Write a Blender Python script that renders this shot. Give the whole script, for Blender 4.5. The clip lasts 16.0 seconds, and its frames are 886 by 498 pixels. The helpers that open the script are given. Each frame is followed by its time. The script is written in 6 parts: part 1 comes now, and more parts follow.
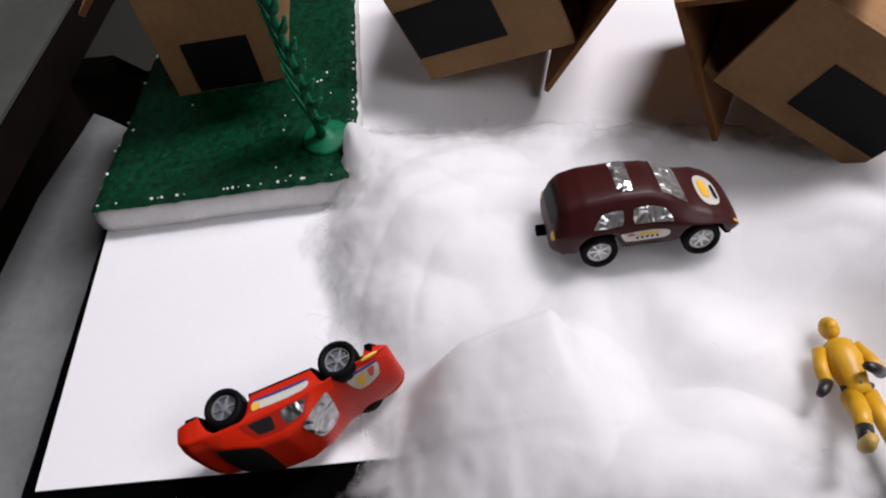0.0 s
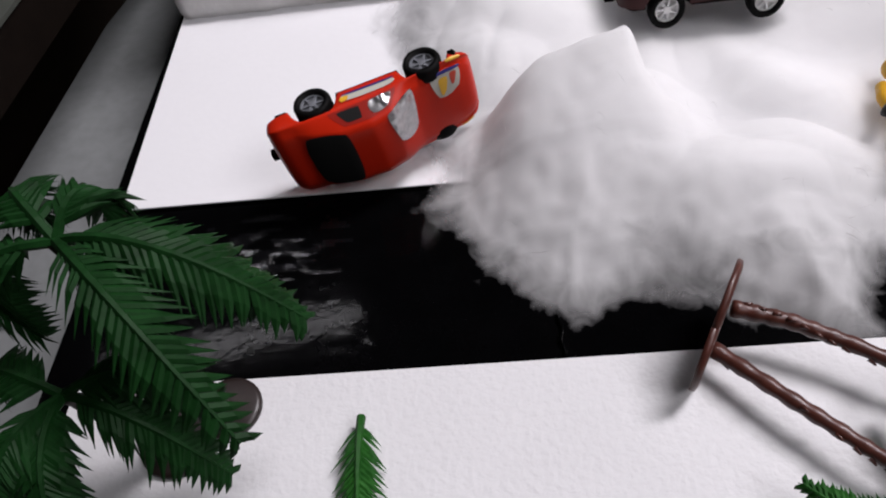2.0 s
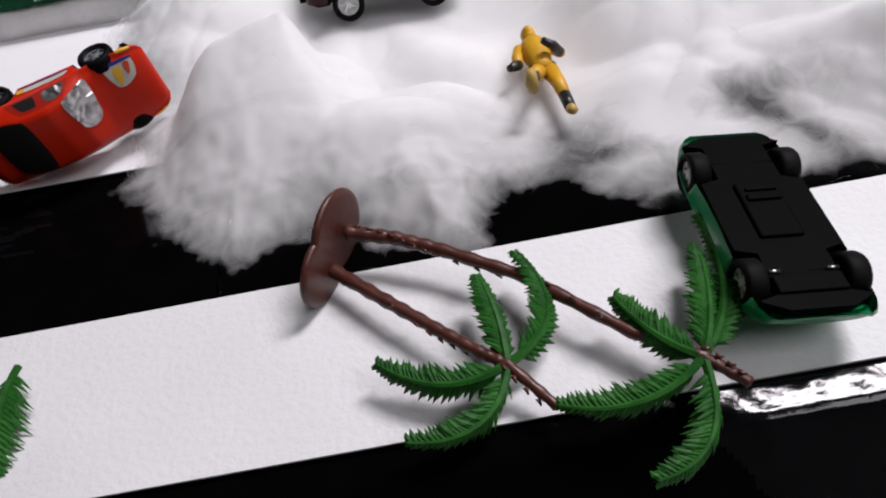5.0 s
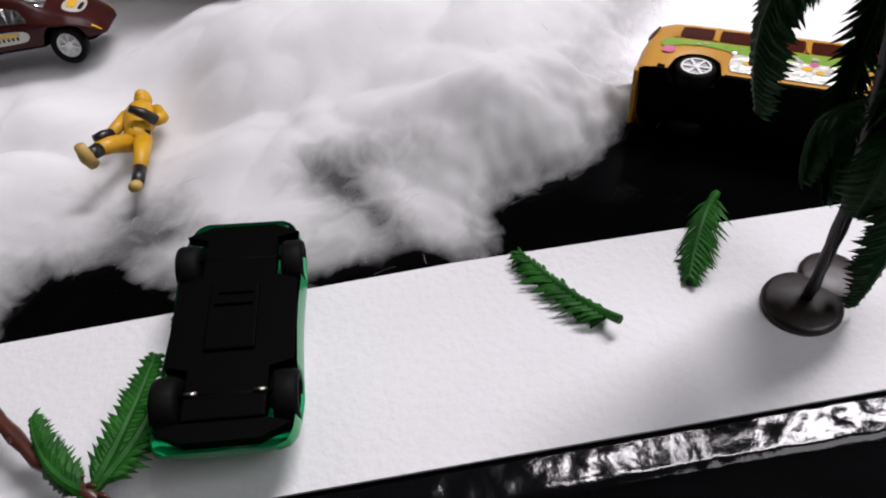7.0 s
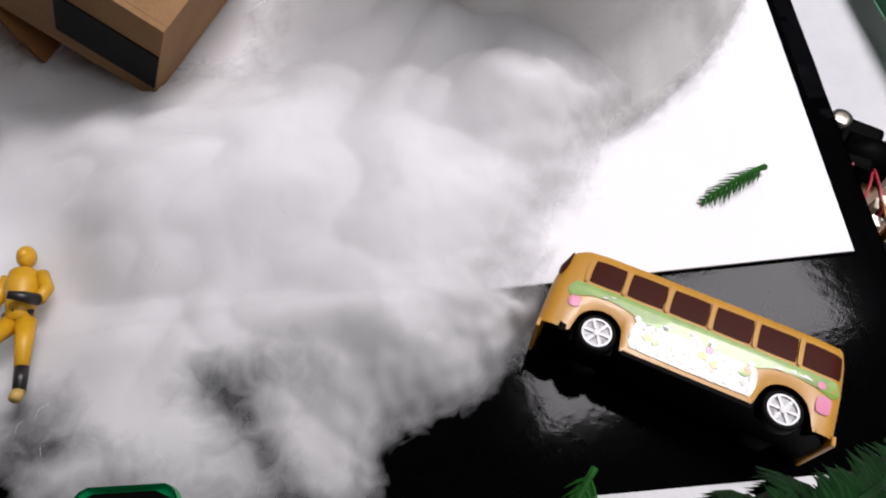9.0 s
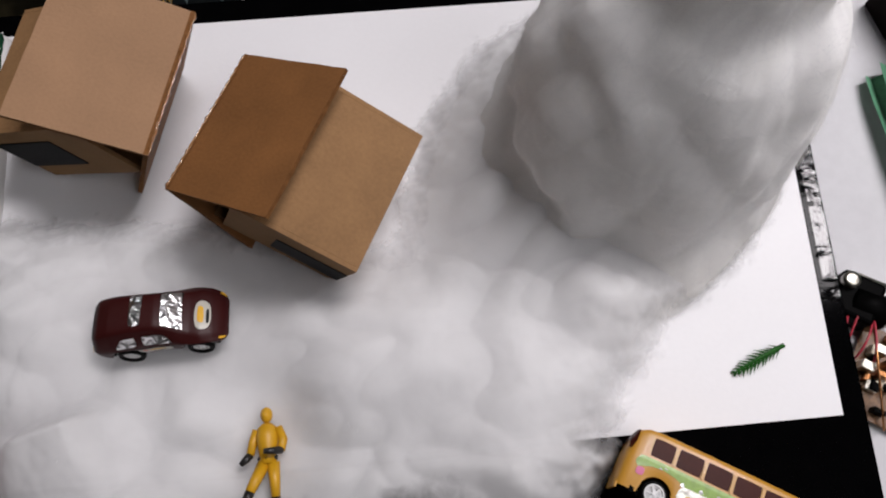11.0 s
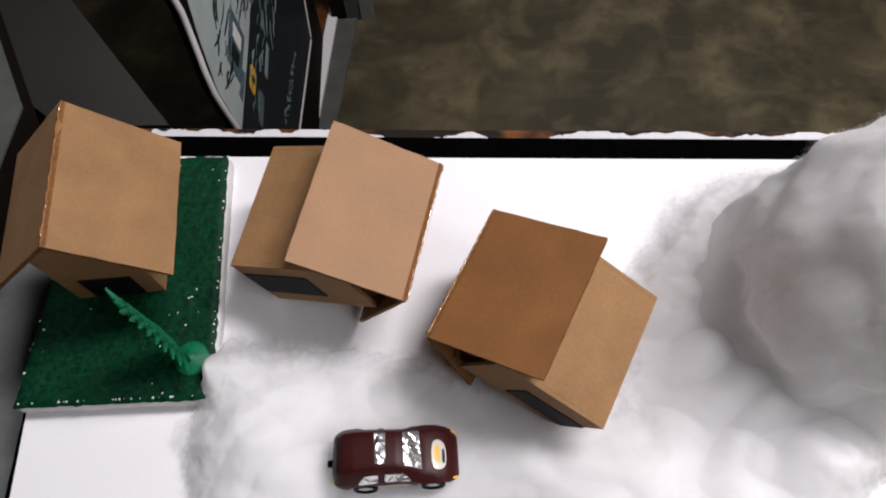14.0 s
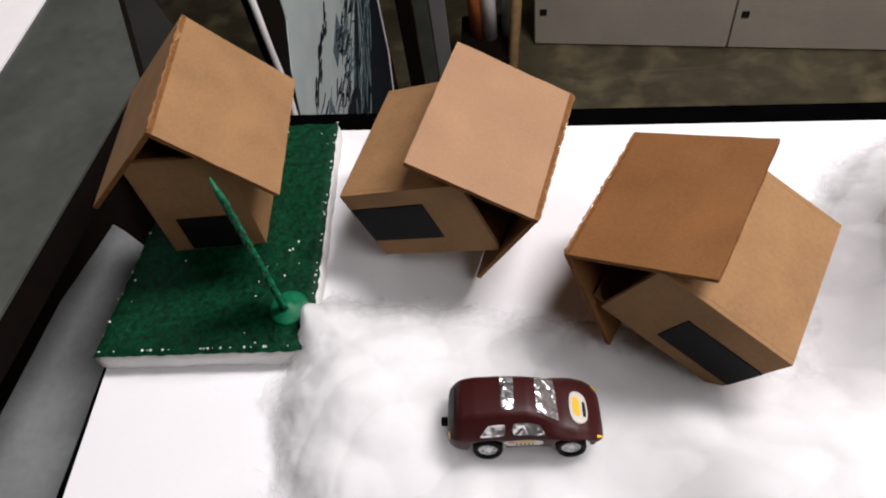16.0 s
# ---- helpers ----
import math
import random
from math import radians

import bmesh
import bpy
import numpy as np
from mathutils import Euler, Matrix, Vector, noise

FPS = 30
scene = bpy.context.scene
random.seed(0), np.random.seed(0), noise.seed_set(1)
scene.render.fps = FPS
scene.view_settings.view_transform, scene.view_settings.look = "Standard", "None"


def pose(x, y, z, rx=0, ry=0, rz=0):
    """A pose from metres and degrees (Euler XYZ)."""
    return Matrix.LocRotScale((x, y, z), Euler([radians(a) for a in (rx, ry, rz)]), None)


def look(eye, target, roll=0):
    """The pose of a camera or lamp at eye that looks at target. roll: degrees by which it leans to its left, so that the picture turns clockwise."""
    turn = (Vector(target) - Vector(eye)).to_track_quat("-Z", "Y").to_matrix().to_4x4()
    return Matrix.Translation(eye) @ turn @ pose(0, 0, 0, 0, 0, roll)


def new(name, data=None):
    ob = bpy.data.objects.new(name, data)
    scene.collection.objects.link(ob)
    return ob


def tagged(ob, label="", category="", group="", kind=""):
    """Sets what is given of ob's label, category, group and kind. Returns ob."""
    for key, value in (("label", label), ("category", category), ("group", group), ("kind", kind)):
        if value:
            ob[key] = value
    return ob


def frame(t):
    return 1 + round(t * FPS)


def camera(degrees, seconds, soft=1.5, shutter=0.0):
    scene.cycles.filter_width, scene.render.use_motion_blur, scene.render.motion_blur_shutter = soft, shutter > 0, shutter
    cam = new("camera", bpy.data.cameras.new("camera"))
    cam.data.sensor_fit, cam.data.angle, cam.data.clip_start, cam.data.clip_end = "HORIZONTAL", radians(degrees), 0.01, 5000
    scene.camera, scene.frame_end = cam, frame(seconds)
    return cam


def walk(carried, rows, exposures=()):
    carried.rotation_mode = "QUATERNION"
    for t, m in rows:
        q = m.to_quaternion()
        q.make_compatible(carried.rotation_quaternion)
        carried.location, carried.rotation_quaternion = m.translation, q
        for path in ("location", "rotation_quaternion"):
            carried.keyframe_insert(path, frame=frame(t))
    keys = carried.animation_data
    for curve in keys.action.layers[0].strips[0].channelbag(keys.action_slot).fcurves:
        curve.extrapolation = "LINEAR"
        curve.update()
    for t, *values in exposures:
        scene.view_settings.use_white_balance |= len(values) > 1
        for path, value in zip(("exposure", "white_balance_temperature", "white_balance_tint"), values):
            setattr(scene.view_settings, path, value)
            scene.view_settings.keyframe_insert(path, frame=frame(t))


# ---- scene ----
KEY, FILL, FRONT = 64.0, 5.0, 25.0
SOFT, SHUT = 2.0, 0.0
# seconds, stops, kelvin, tint
EXPOSURES = [(0, -0.05, 6550, 7), (1, 0.0, 6550, 7), (2, -0.1, 6550, 7), (3, -0.02, 6550, 6), (5.5, -0.17, 6550, 6), (6.5, -0.27, 6550, 6), (8.2, -0.32, 6520, 6), (10.4, -0.72, 6680, 5), (11.5, -0.74, 6680, 5), (12, -0.70, 6680, 6),
             (12.5, -0.55, 6680, 6), (13, -0.28, 6680, 6), (14.5, -0.14, 6650, 5), (15.5, -0.14, 6700, 5), (16, 0.1, 6800, 5)]
cam = camera(64.39, 16.0, soft=SOFT, shutter=SHUT)
PATH = [
    (0, (0.1786, -0.0900, 0.2427), (0.1504, 0.1474, -0.0781), -11.99),
    (0.5, (0.1691, -0.0984, 0.2196), (0.1427, 0.1345, -0.1046), -10.45),
    (1, (0.1618, -0.1207, 0.2072), (0.1300, 0.1095, -0.1184), -11.22),
    (1.5, (0.1521, -0.1468, 0.1983), (0.1216, 0.0851, -0.1262), -10.44),
    (2, (0.1477, -0.1761, 0.1957), (0.1126, 0.0617, -0.1240), -11.05),
    (2.5, (0.1447, -0.1957, 0.2017), (0.1048, 0.0418, -0.1177), -12.26),
    (3, (0.1421, -0.2086, 0.1979), (0.1081, 0.0306, -0.1209), -12.16),
    (3.2, (0.1382, -0.2096, 0.1953), (0.1180, 0.0326, -0.1225), -9.07),
    (5.3, (0.2663, -0.2297, 0.1810), (0.2716, 0.0337, -0.1201), -9.73),
    (5.5, (0.2829, -0.2291, 0.1816), (0.2904, 0.0352, -0.1185), -9.41),
    (6, (0.3223, -0.2243, 0.1839), (0.3280, 0.0409, -0.1155), -9.92),
    (6.5, (0.3597, -0.2222, 0.1739), (0.3638, 0.0409, -0.1274), -10.24),
    (7, (0.3921, -0.2170, 0.1656), (0.4021, 0.0507, -0.1314), -8.27),
    (7.5, (0.4343, -0.2167, 0.1515), (0.4463, 0.0586, -0.1385), -6.84),
    (8, (0.4414, -0.2011, 0.1638), (0.4650, 0.0687, -0.1305), -3.09),
    (8.2, (0.4388, -0.1758, 0.1710), (0.4809, 0.0774, -0.1359), 1.10),
    (10.3, (0.4180, -0.0664, 0.3665), (0.3995, 0.0660, -0.0105), -11.39),
    (10.5, (0.4107, -0.0578, 0.3737), (0.3932, 0.0750, -0.0032), -11.64),
    (11, (0.4097, -0.0223, 0.3972), (0.3978, 0.1100, 0.0198), -10.74),
    (11.5, (0.4141, 0.0114, 0.4115), (0.4105, 0.1474, 0.0353), -7.63),
    (12, (0.4014, 0.0263, 0.4447), (0.4133, 0.1868, 0.0786), -2.27),
    (12.5, (0.3696, 0.0371, 0.4480), (0.3802, 0.2014, 0.0835), -0.85),
    (13, (0.3321, 0.0398, 0.4460), (0.3346, 0.2033, 0.0810), -1.73),
    (13.5, (0.3036, 0.0355, 0.4441), (0.3024, 0.2001, 0.0796), -2.59),
    (14, (0.2756, 0.0271, 0.4450), (0.2691, 0.1895, 0.0796), -4.23),
    (14.5, (0.2533, 0.0174, 0.4450), (0.2458, 0.1799, 0.0795), -5.06),
    (15, (0.2313, -0.0063, 0.4400), (0.2290, 0.1596, 0.0760), -3.42),
    (15.5, (0.2360, -0.0332, 0.4142), (0.2039, 0.1691, 0.0706), -8.05),
    (16, (0.2400, -0.0533, 0.3423), (0.1938, 0.1821, 0.0222), -11.01),
]
walk(cam, [(t, look(eye, target, roll)) for t, eye, target, roll in PATH], EXPOSURES)

# ---- light ----
world = bpy.data.worlds.new("world")
scene.world = world
world.use_nodes = True
world.node_tree.nodes["Background"].inputs[0].default_value = (0.9, 0.95, 1.0, 1)
world.node_tree.nodes["Background"].inputs[1].default_value = 0.005


def area_light(x, y, z, turn, watts, length, width, colour):
    lamp = bpy.data.lights.new("area_lamp", "AREA")
    lamp.shape, lamp.size, lamp.size_y = "RECTANGLE", length, width
    lamp.energy, lamp.color = watts, colour
    ob = new("area_lamp", lamp)
    ob.matrix_world = pose(x, y, z, 0, 0, turn)
    return ob


area_light(1.24, 0.60, 1.80, 12, KEY, 1.00, 0.33, (0.975, 0.91, 0.985))
area_light(-0.85, 1.08, 1.95, 10, FILL, 0.9, 0.05, (0.95, 0.905, 0.985))
# broad fill added on the front side to brighten faces turned from the key
area_light(1.60, -0.80, 1.75, 80, FRONT, 1.1, 1.0, (0.96, 0.91, 0.985))


# ---- materials ----
def surface(name, colour, rough=0.6, metal=0.0, spec=0.5, var=0.15, scale=60.0, fine=600.0, bump=0.1, bump_scale=None, coat=0.0, tint=None, dist=0.001):
    """Base colour varied at two scales, with fine relief."""
    m = bpy.data.materials.new(name)
    m.use_nodes = True
    nt = m.node_tree
    b = nt.nodes["Principled BSDF"]
    b.inputs["Roughness"].default_value = rough
    b.inputs["Metallic"].default_value = metal
    b.inputs["Specular IOR Level"].default_value = spec
    b.inputs["Coat Weight"].default_value = coat
    co = nt.nodes.new("ShaderNodeTexCoord")
    big, small = nt.nodes.new("ShaderNodeTexNoise"), nt.nodes.new("ShaderNodeTexNoise")
    for n, s, d in ((big, scale, 3), (small, fine, 5)):
        n.inputs["Scale"].default_value, n.inputs["Detail"].default_value = s, d
        nt.links.new(co.outputs["Object"], n.inputs["Vector"])
    add = nt.nodes.new("ShaderNodeMath")
    add.operation = "MULTIPLY_ADD"
    nt.links.new(big.outputs["Fac"], add.inputs[0])
    add.inputs[1].default_value = 0.65
    sm = nt.nodes.new("ShaderNodeMath")
    sm.operation = "MULTIPLY"
    nt.links.new(small.outputs["Fac"], sm.inputs[0])
    sm.inputs[1].default_value = 0.35
    nt.links.new(sm.outputs[0], add.inputs[2])
    ramp = nt.nodes.new("ShaderNodeValToRGB")
    c2 = tint or tuple(min(1, c * (1 + var)) for c in colour)
    ramp.color_ramp.elements[0].position, ramp.color_ramp.elements[1].position = 0.3, 0.7
    ramp.color_ramp.elements[0].color = (*[c * (1 - var) for c in colour], 1)
    ramp.color_ramp.elements[1].color = (*c2, 1)
    nt.links.new(add.outputs[0], ramp.inputs[0])
    nt.links.new(ramp.outputs[0], b.inputs["Base Color"])
    if bump:
        bp = nt.nodes.new("ShaderNodeBump")
        bp.inputs["Strength"].default_value, bp.inputs["Distance"].default_value = bump, dist
        src = small
        if bump_scale:
            src = nt.nodes.new("ShaderNodeTexNoise")
            src.inputs["Scale"].default_value, src.inputs["Detail"].default_value = bump_scale, 4
            nt.links.new(co.outputs["Object"], src.inputs["Vector"])
        nt.links.new(src.outputs["Fac"], bp.inputs["Height"])
        nt.links.new(bp.outputs[0], b.inputs["Normal"])
    return m


BOARD = surface("white_board_sheet", (0.8, 0.8, 0.815), 0.55, var=0.02, scale=14, fine=300, bump=0.08)
STRIP = surface("white_polystyrene", (0.666, 0.666, 0.675), 0.7, var=0.035, scale=25, fine=420, bump=0.35, bump_scale=420)
PLASTIC = surface("black_plastic_sheet", (0.0012, 0.0012, 0.0014), 0.075, spec=0.045, var=0.3, bump=0.04, bump_scale=260, dist=0.001)
PLASTIC_EDGE = surface("crumpled_black_plastic", (0.003, 0.003, 0.0035), 0.11, spec=0.30, var=0.3, bump=0.08, bump_scale=300, dist=0.002)
TAPE = surface("black_matt_paper", (0.007, 0.007, 0.008), 0.6, spec=0.12, var=0.3)
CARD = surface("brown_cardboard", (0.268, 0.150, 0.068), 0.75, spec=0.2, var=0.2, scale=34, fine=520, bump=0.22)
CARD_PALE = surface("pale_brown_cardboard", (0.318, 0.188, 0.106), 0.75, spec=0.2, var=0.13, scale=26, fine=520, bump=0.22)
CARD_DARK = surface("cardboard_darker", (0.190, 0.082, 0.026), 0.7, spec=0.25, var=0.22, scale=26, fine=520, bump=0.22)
CARD_EDGE = surface("cardboard_cut_edge", (0.17, 0.075, 0.026), 0.8, spec=0.1, var=0.35, scale=300, fine=1500, bump=0.5)
GLUE = surface("hot_glue", (0.26, 0.125, 0.05), 0.12, var=0.3, coat=1.0, bump=0)
GREEN_PAINT = surface("green_paint_on_foam", (0.0004, 0.014, 0.0055), 0.55, spec=0.14, var=0.7, scale=320, fine=700, bump=0.45, bump_scale=700, tint=(0.0008, 0.056, 0.021), dist=0.001)
FOAM = surface("white_foam_beads", (0.722, 0.7125, 0.703), 0.8, var=0.08, scale=60, fine=350, bump=0.5, bump_scale=330)
MAROON = surface("maroon_plastic", (0.034, 0.0043, 0.0041), 0.45, spec=0.22, var=0.08, coat=0.0, bump=0.02)
RED = surface("red_plastic", (0.52, 0.018, 0.004), 0.36, spec=0.25, var=0.06, coat=0.0, bump=0.02)
GREEN_CAR = surface("green_plastic", (0.005, 0.25, 0.078), 0.3, var=0.08, coat=0.2, bump=0.02)
CHASSIS = surface("black_chassis_plastic", (0.0012, 0.0012, 0.0012), 0.5, spec=0.025, var=0.2, bump=0.05)
TYRE = surface("black_tyre", (0.003, 0.003, 0.003), 0.6, spec=0.08, var=0.2)
RIM_WHITE = surface("white_rim_plastic", (0.74, 0.74, 0.74), 0.35, var=0.05, bump=0)
RIM_GREY = surface("grey_rim_plastic", (0.20, 0.21, 0.23), 0.35, metal=0.3, var=0.1, bump=0)
SILVER = surface("silver_foil", (0.80, 0.80, 0.81), 0.30, metal=1.0, var=0.2, scale=300, bump=0.6, bump_scale=150, dist=0.004)
for node in SILVER.node_tree.nodes:
    if node.type == "TEX_NOISE" and abs(node.inputs["Scale"].default_value - 150) < 1:
        node.inputs["Scale"].default_value, node.inputs["Detail"].default_value, node.inputs["Distortion"].default_value = 150, 1, 1.0
GLITTER = surface("pale_glitter_sticker", (0.66, 0.70, 0.58), 0.34, metal=0.30, var=0.25, scale=420, bump=0.5, bump_scale=400, dist=0.002, tint=(0.85, 0.80, 0.78))
YELLOW_BUS = surface("yellow_bus_plastic", (0.495, 0.243, 0.0252), 0.38, var=0.08, coat=0.1, bump=0.02)
BUS_GLASS = surface("brown_bus_glass", (0.045, 0.007, 0.003), 0.4, spec=0.08, var=0.2, coat=0.0, bump=0)
STICK_GREEN = surface("green_sticker", (0.20, 0.34, 0.04), 0.35, var=0.2, scale=250, coat=0.2, bump=0.02)
STICK_PINK = surface("pink_print", (0.60, 0.14, 0.28), 0.3, var=0.1, bump=0)
STICK_WHITE = surface("white_sticker", (0.52, 0.50, 0.44), 0.3, var=0.06, coat=0.3, bump=0)
STICK_BLUE = surface("blue_print", (0.03, 0.03, 0.17), 0.3, var=0.1, bump=0)
STICK_YELLOW = surface("yellow_print", (0.75, 0.42, 0.03), 0.3, var=0.1, bump=0)
STICK_RED = surface("red_print", (0.55, 0.06, 0.03), 0.3, var=0.1, bump=0)
RECESS_SHADE_RED = surface("recess_shade_red", (0.30, 0.010, 0.004), 0.4, var=0.1, bump=0)
STICK_BLACK = surface("black_print", (0.012, 0.012, 0.012), 0.55, spec=0.15, var=0.1, bump=0)
SUIT = surface("yellow_doll_plastic", (0.578, 0.306, 0.0102), 0.45, var=0.1, scale=200, bump=0.05)
DOLL_BLACK = surface("black_doll_plastic", (0.012, 0.011, 0.011), 0.4, var=0.2)
DOLL_SOLE = surface("tan_doll_sole", (0.45, 0.30, 0.08), 0.5, var=0.1)
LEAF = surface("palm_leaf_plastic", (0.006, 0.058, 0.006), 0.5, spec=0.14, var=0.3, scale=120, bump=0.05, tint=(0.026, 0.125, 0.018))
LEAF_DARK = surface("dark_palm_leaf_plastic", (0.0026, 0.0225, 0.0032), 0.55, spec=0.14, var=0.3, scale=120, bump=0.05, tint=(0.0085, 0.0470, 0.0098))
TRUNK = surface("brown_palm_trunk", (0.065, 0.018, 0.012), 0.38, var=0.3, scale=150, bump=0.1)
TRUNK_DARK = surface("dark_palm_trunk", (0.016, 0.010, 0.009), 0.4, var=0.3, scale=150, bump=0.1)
FOAM_TREE = surface("green_painted_tree", (0.002, 0.105, 0.042), 0.5, spec=0.25, var=0.3, scale=150, bump=0.2, tint=(0.006, 0.16, 0.07))
WOOD = surface("brown_table_wood", (0.102, 0.0357, 0.0102), 0.6, spec=0.2, var=0.4, scale=25, fine=250, bump=0.1)
DARKWOOD = surface("dark_wood", (0.006, 0.004, 0.003), 0.75, spec=0.06, var=0.3)
GREYTOP = surface("grey_desk_top", (0.052, 0.057, 0.048), 0.5, var=0.35, scale=20, fine=120, bump=0.05)
GREYTOP2 = surface("grey_bench_top", (0.021, 0.021, 0.018), 0.55, var=0.25, scale=7, fine=120, bump=0.05)
PAPER = surface("white_paper", (0.8, 0.78, 0.78), 0.7, var=0.03)
CABINET = surface("grey_cabinet_paint", (0.36, 0.325, 0.27), 0.5, var=0.1, scale=5, fine=60, bump=0.03)
CABINET_DIM = surface("grey_board_paint", (0.15, 0.15, 0.14), 0.6, var=0.1, scale=8)
GREY_BOARD = surface("worn_grey_paint", (0.085, 0.085, 0.075), 0.6, var=0.25, scale=14)
WALL = surface("room_wall_paint", (0.08, 0.078, 0.07), 0.8, var=0.1, scale=3)
CEIL = surface("ceiling_paint", (0.03, 0.03, 0.03), 0.9, var=0.05, scale=3)
POSTER_BG = surface("pale_blue_print", (0.47, 0.545, 0.54), 0.4, var=0.12, scale=15, bump=0)
POSTER_DARK = surface("navy_print", (0.010, 0.015, 0.020), 0.45, spec=0.1, var=0.5, scale=30, bump=0)
POSTER_PALE = surface("grey_blue_print", (0.24, 0.32, 0.34), 0.4, var=0.2, scale=60, bump=0)
POSTER_MID = surface("slate_blue_print", (0.08, 0.128, 0.152), 0.4, var=0.4, scale=60, bump=0)
LEAFPAPER = surface("green_pleated_strip", (0.115, 0.29, 0.175), 0.35, var=0.3, scale=80, bump=0.05)
CREAM = surface("cream_box_lid", (0.72, 0.64, 0.50), 0.6, var=0.08)
COPPER = surface("copper_wire", (0.45, 0.2, 0.08), 0.3, metal=0.9, var=0.3)
STEEL = surface("steel_part", (0.5, 0.48, 0.42), 0.3, metal=1.0, var=0.2)
WIRE_RED = surface("red_wire", (0.4, 0.03, 0.05), 0.4, var=0.1)
ORANGE = surface("orange_cloth", (0.45, 0.12, 0.03), 0.8, var=0.3)


def noise_mask(nt, co, scale, detail, distortion, lo, hi, squash=(1, 1, 1), turn=0.0):
    """A mask from 0 to 1 out of noise, stretched and turned."""
    mp = nt.nodes.new("ShaderNodeMapping")
    mp.inputs["Scale"].default_value = squash
    mp.inputs["Rotation"].default_value = (0, 0, turn)
    nt.links.new(co.outputs["Object"], mp.inputs[0])
    nz = nt.nodes.new("ShaderNodeTexNoise")
    nz.inputs["Scale"].default_value, nz.inputs["Detail"].default_value, nz.inputs["Distortion"].default_value = scale, detail, distortion
    nt.links.new(mp.outputs[0], nz.inputs["Vector"])
    r = nt.nodes.new("ShaderNodeValToRGB")
    r.color_ramp.elements[0].position, r.color_ramp.elements[1].position = lo, hi
    nt.links.new(nz.outputs["Fac"], r.inputs[0])
    return r.outputs[0]


def mix_in(nt, mask, below, colour, amount=1.0):
    m = nt.nodes.new("ShaderNodeMix")
    m.data_type = "RGBA"
    k = nt.nodes.new("ShaderNodeMath")
    k.operation = "MULTIPLY"
    nt.links.new(mask, k.inputs[0])
    k.inputs[1].default_value = amount
    nt.links.new(k.outputs[0], m.inputs[0])
    nt.links.new(below, m.inputs[6])
    m.inputs[7].default_value = (*colour, 1)
    return m.outputs[2]


def floor_material():
    m = surface("olive_brown_cement", (0.0585, 0.0520, 0.0285), 0.36, var=0.35, scale=3.2, fine=22, bump=0.08, tint=(0.108, 0.0907, 0.0526))
    nt = m.node_tree
    b = nt.nodes["Principled BSDF"]
    col = next(n for n in nt.nodes if n.type == "VALTORGB").outputs[0]
    co = nt.nodes.new("ShaderNodeTexCoord")
    col = mix_in(nt, noise_mask(nt, co, 2.0, 10, 0.4, 0.42, 0.64), col, (0.0396, 0.0338, 0.0194), 0.80)
    col = mix_in(nt, noise_mask(nt, co, 5.0, 12, 0.6, 0.48, 0.72), col, (0.200, 0.165, 0.090), 0.80)
    col = mix_in(nt, noise_mask(nt, co, 17.0, 8, 0.2, 0.52, 0.70), col, (0.0418, 0.036, 0.0216), 0.55)
    for turn, sq in ((0.5, (2.2, 7.0, 1)), (-0.7, (1.8, 8.0, 1)), (1.3, (2.4, 6.5, 1))):
        col = mix_in(nt, noise_mask(nt, co, 1.5, 9, 1.2, 0.60, 0.78, sq, turn), col, (0.22, 0.185, 0.115), 0.24)
    nt.links.new(col, b.inputs["Base Color"])
    return m


FLOOR = floor_material()


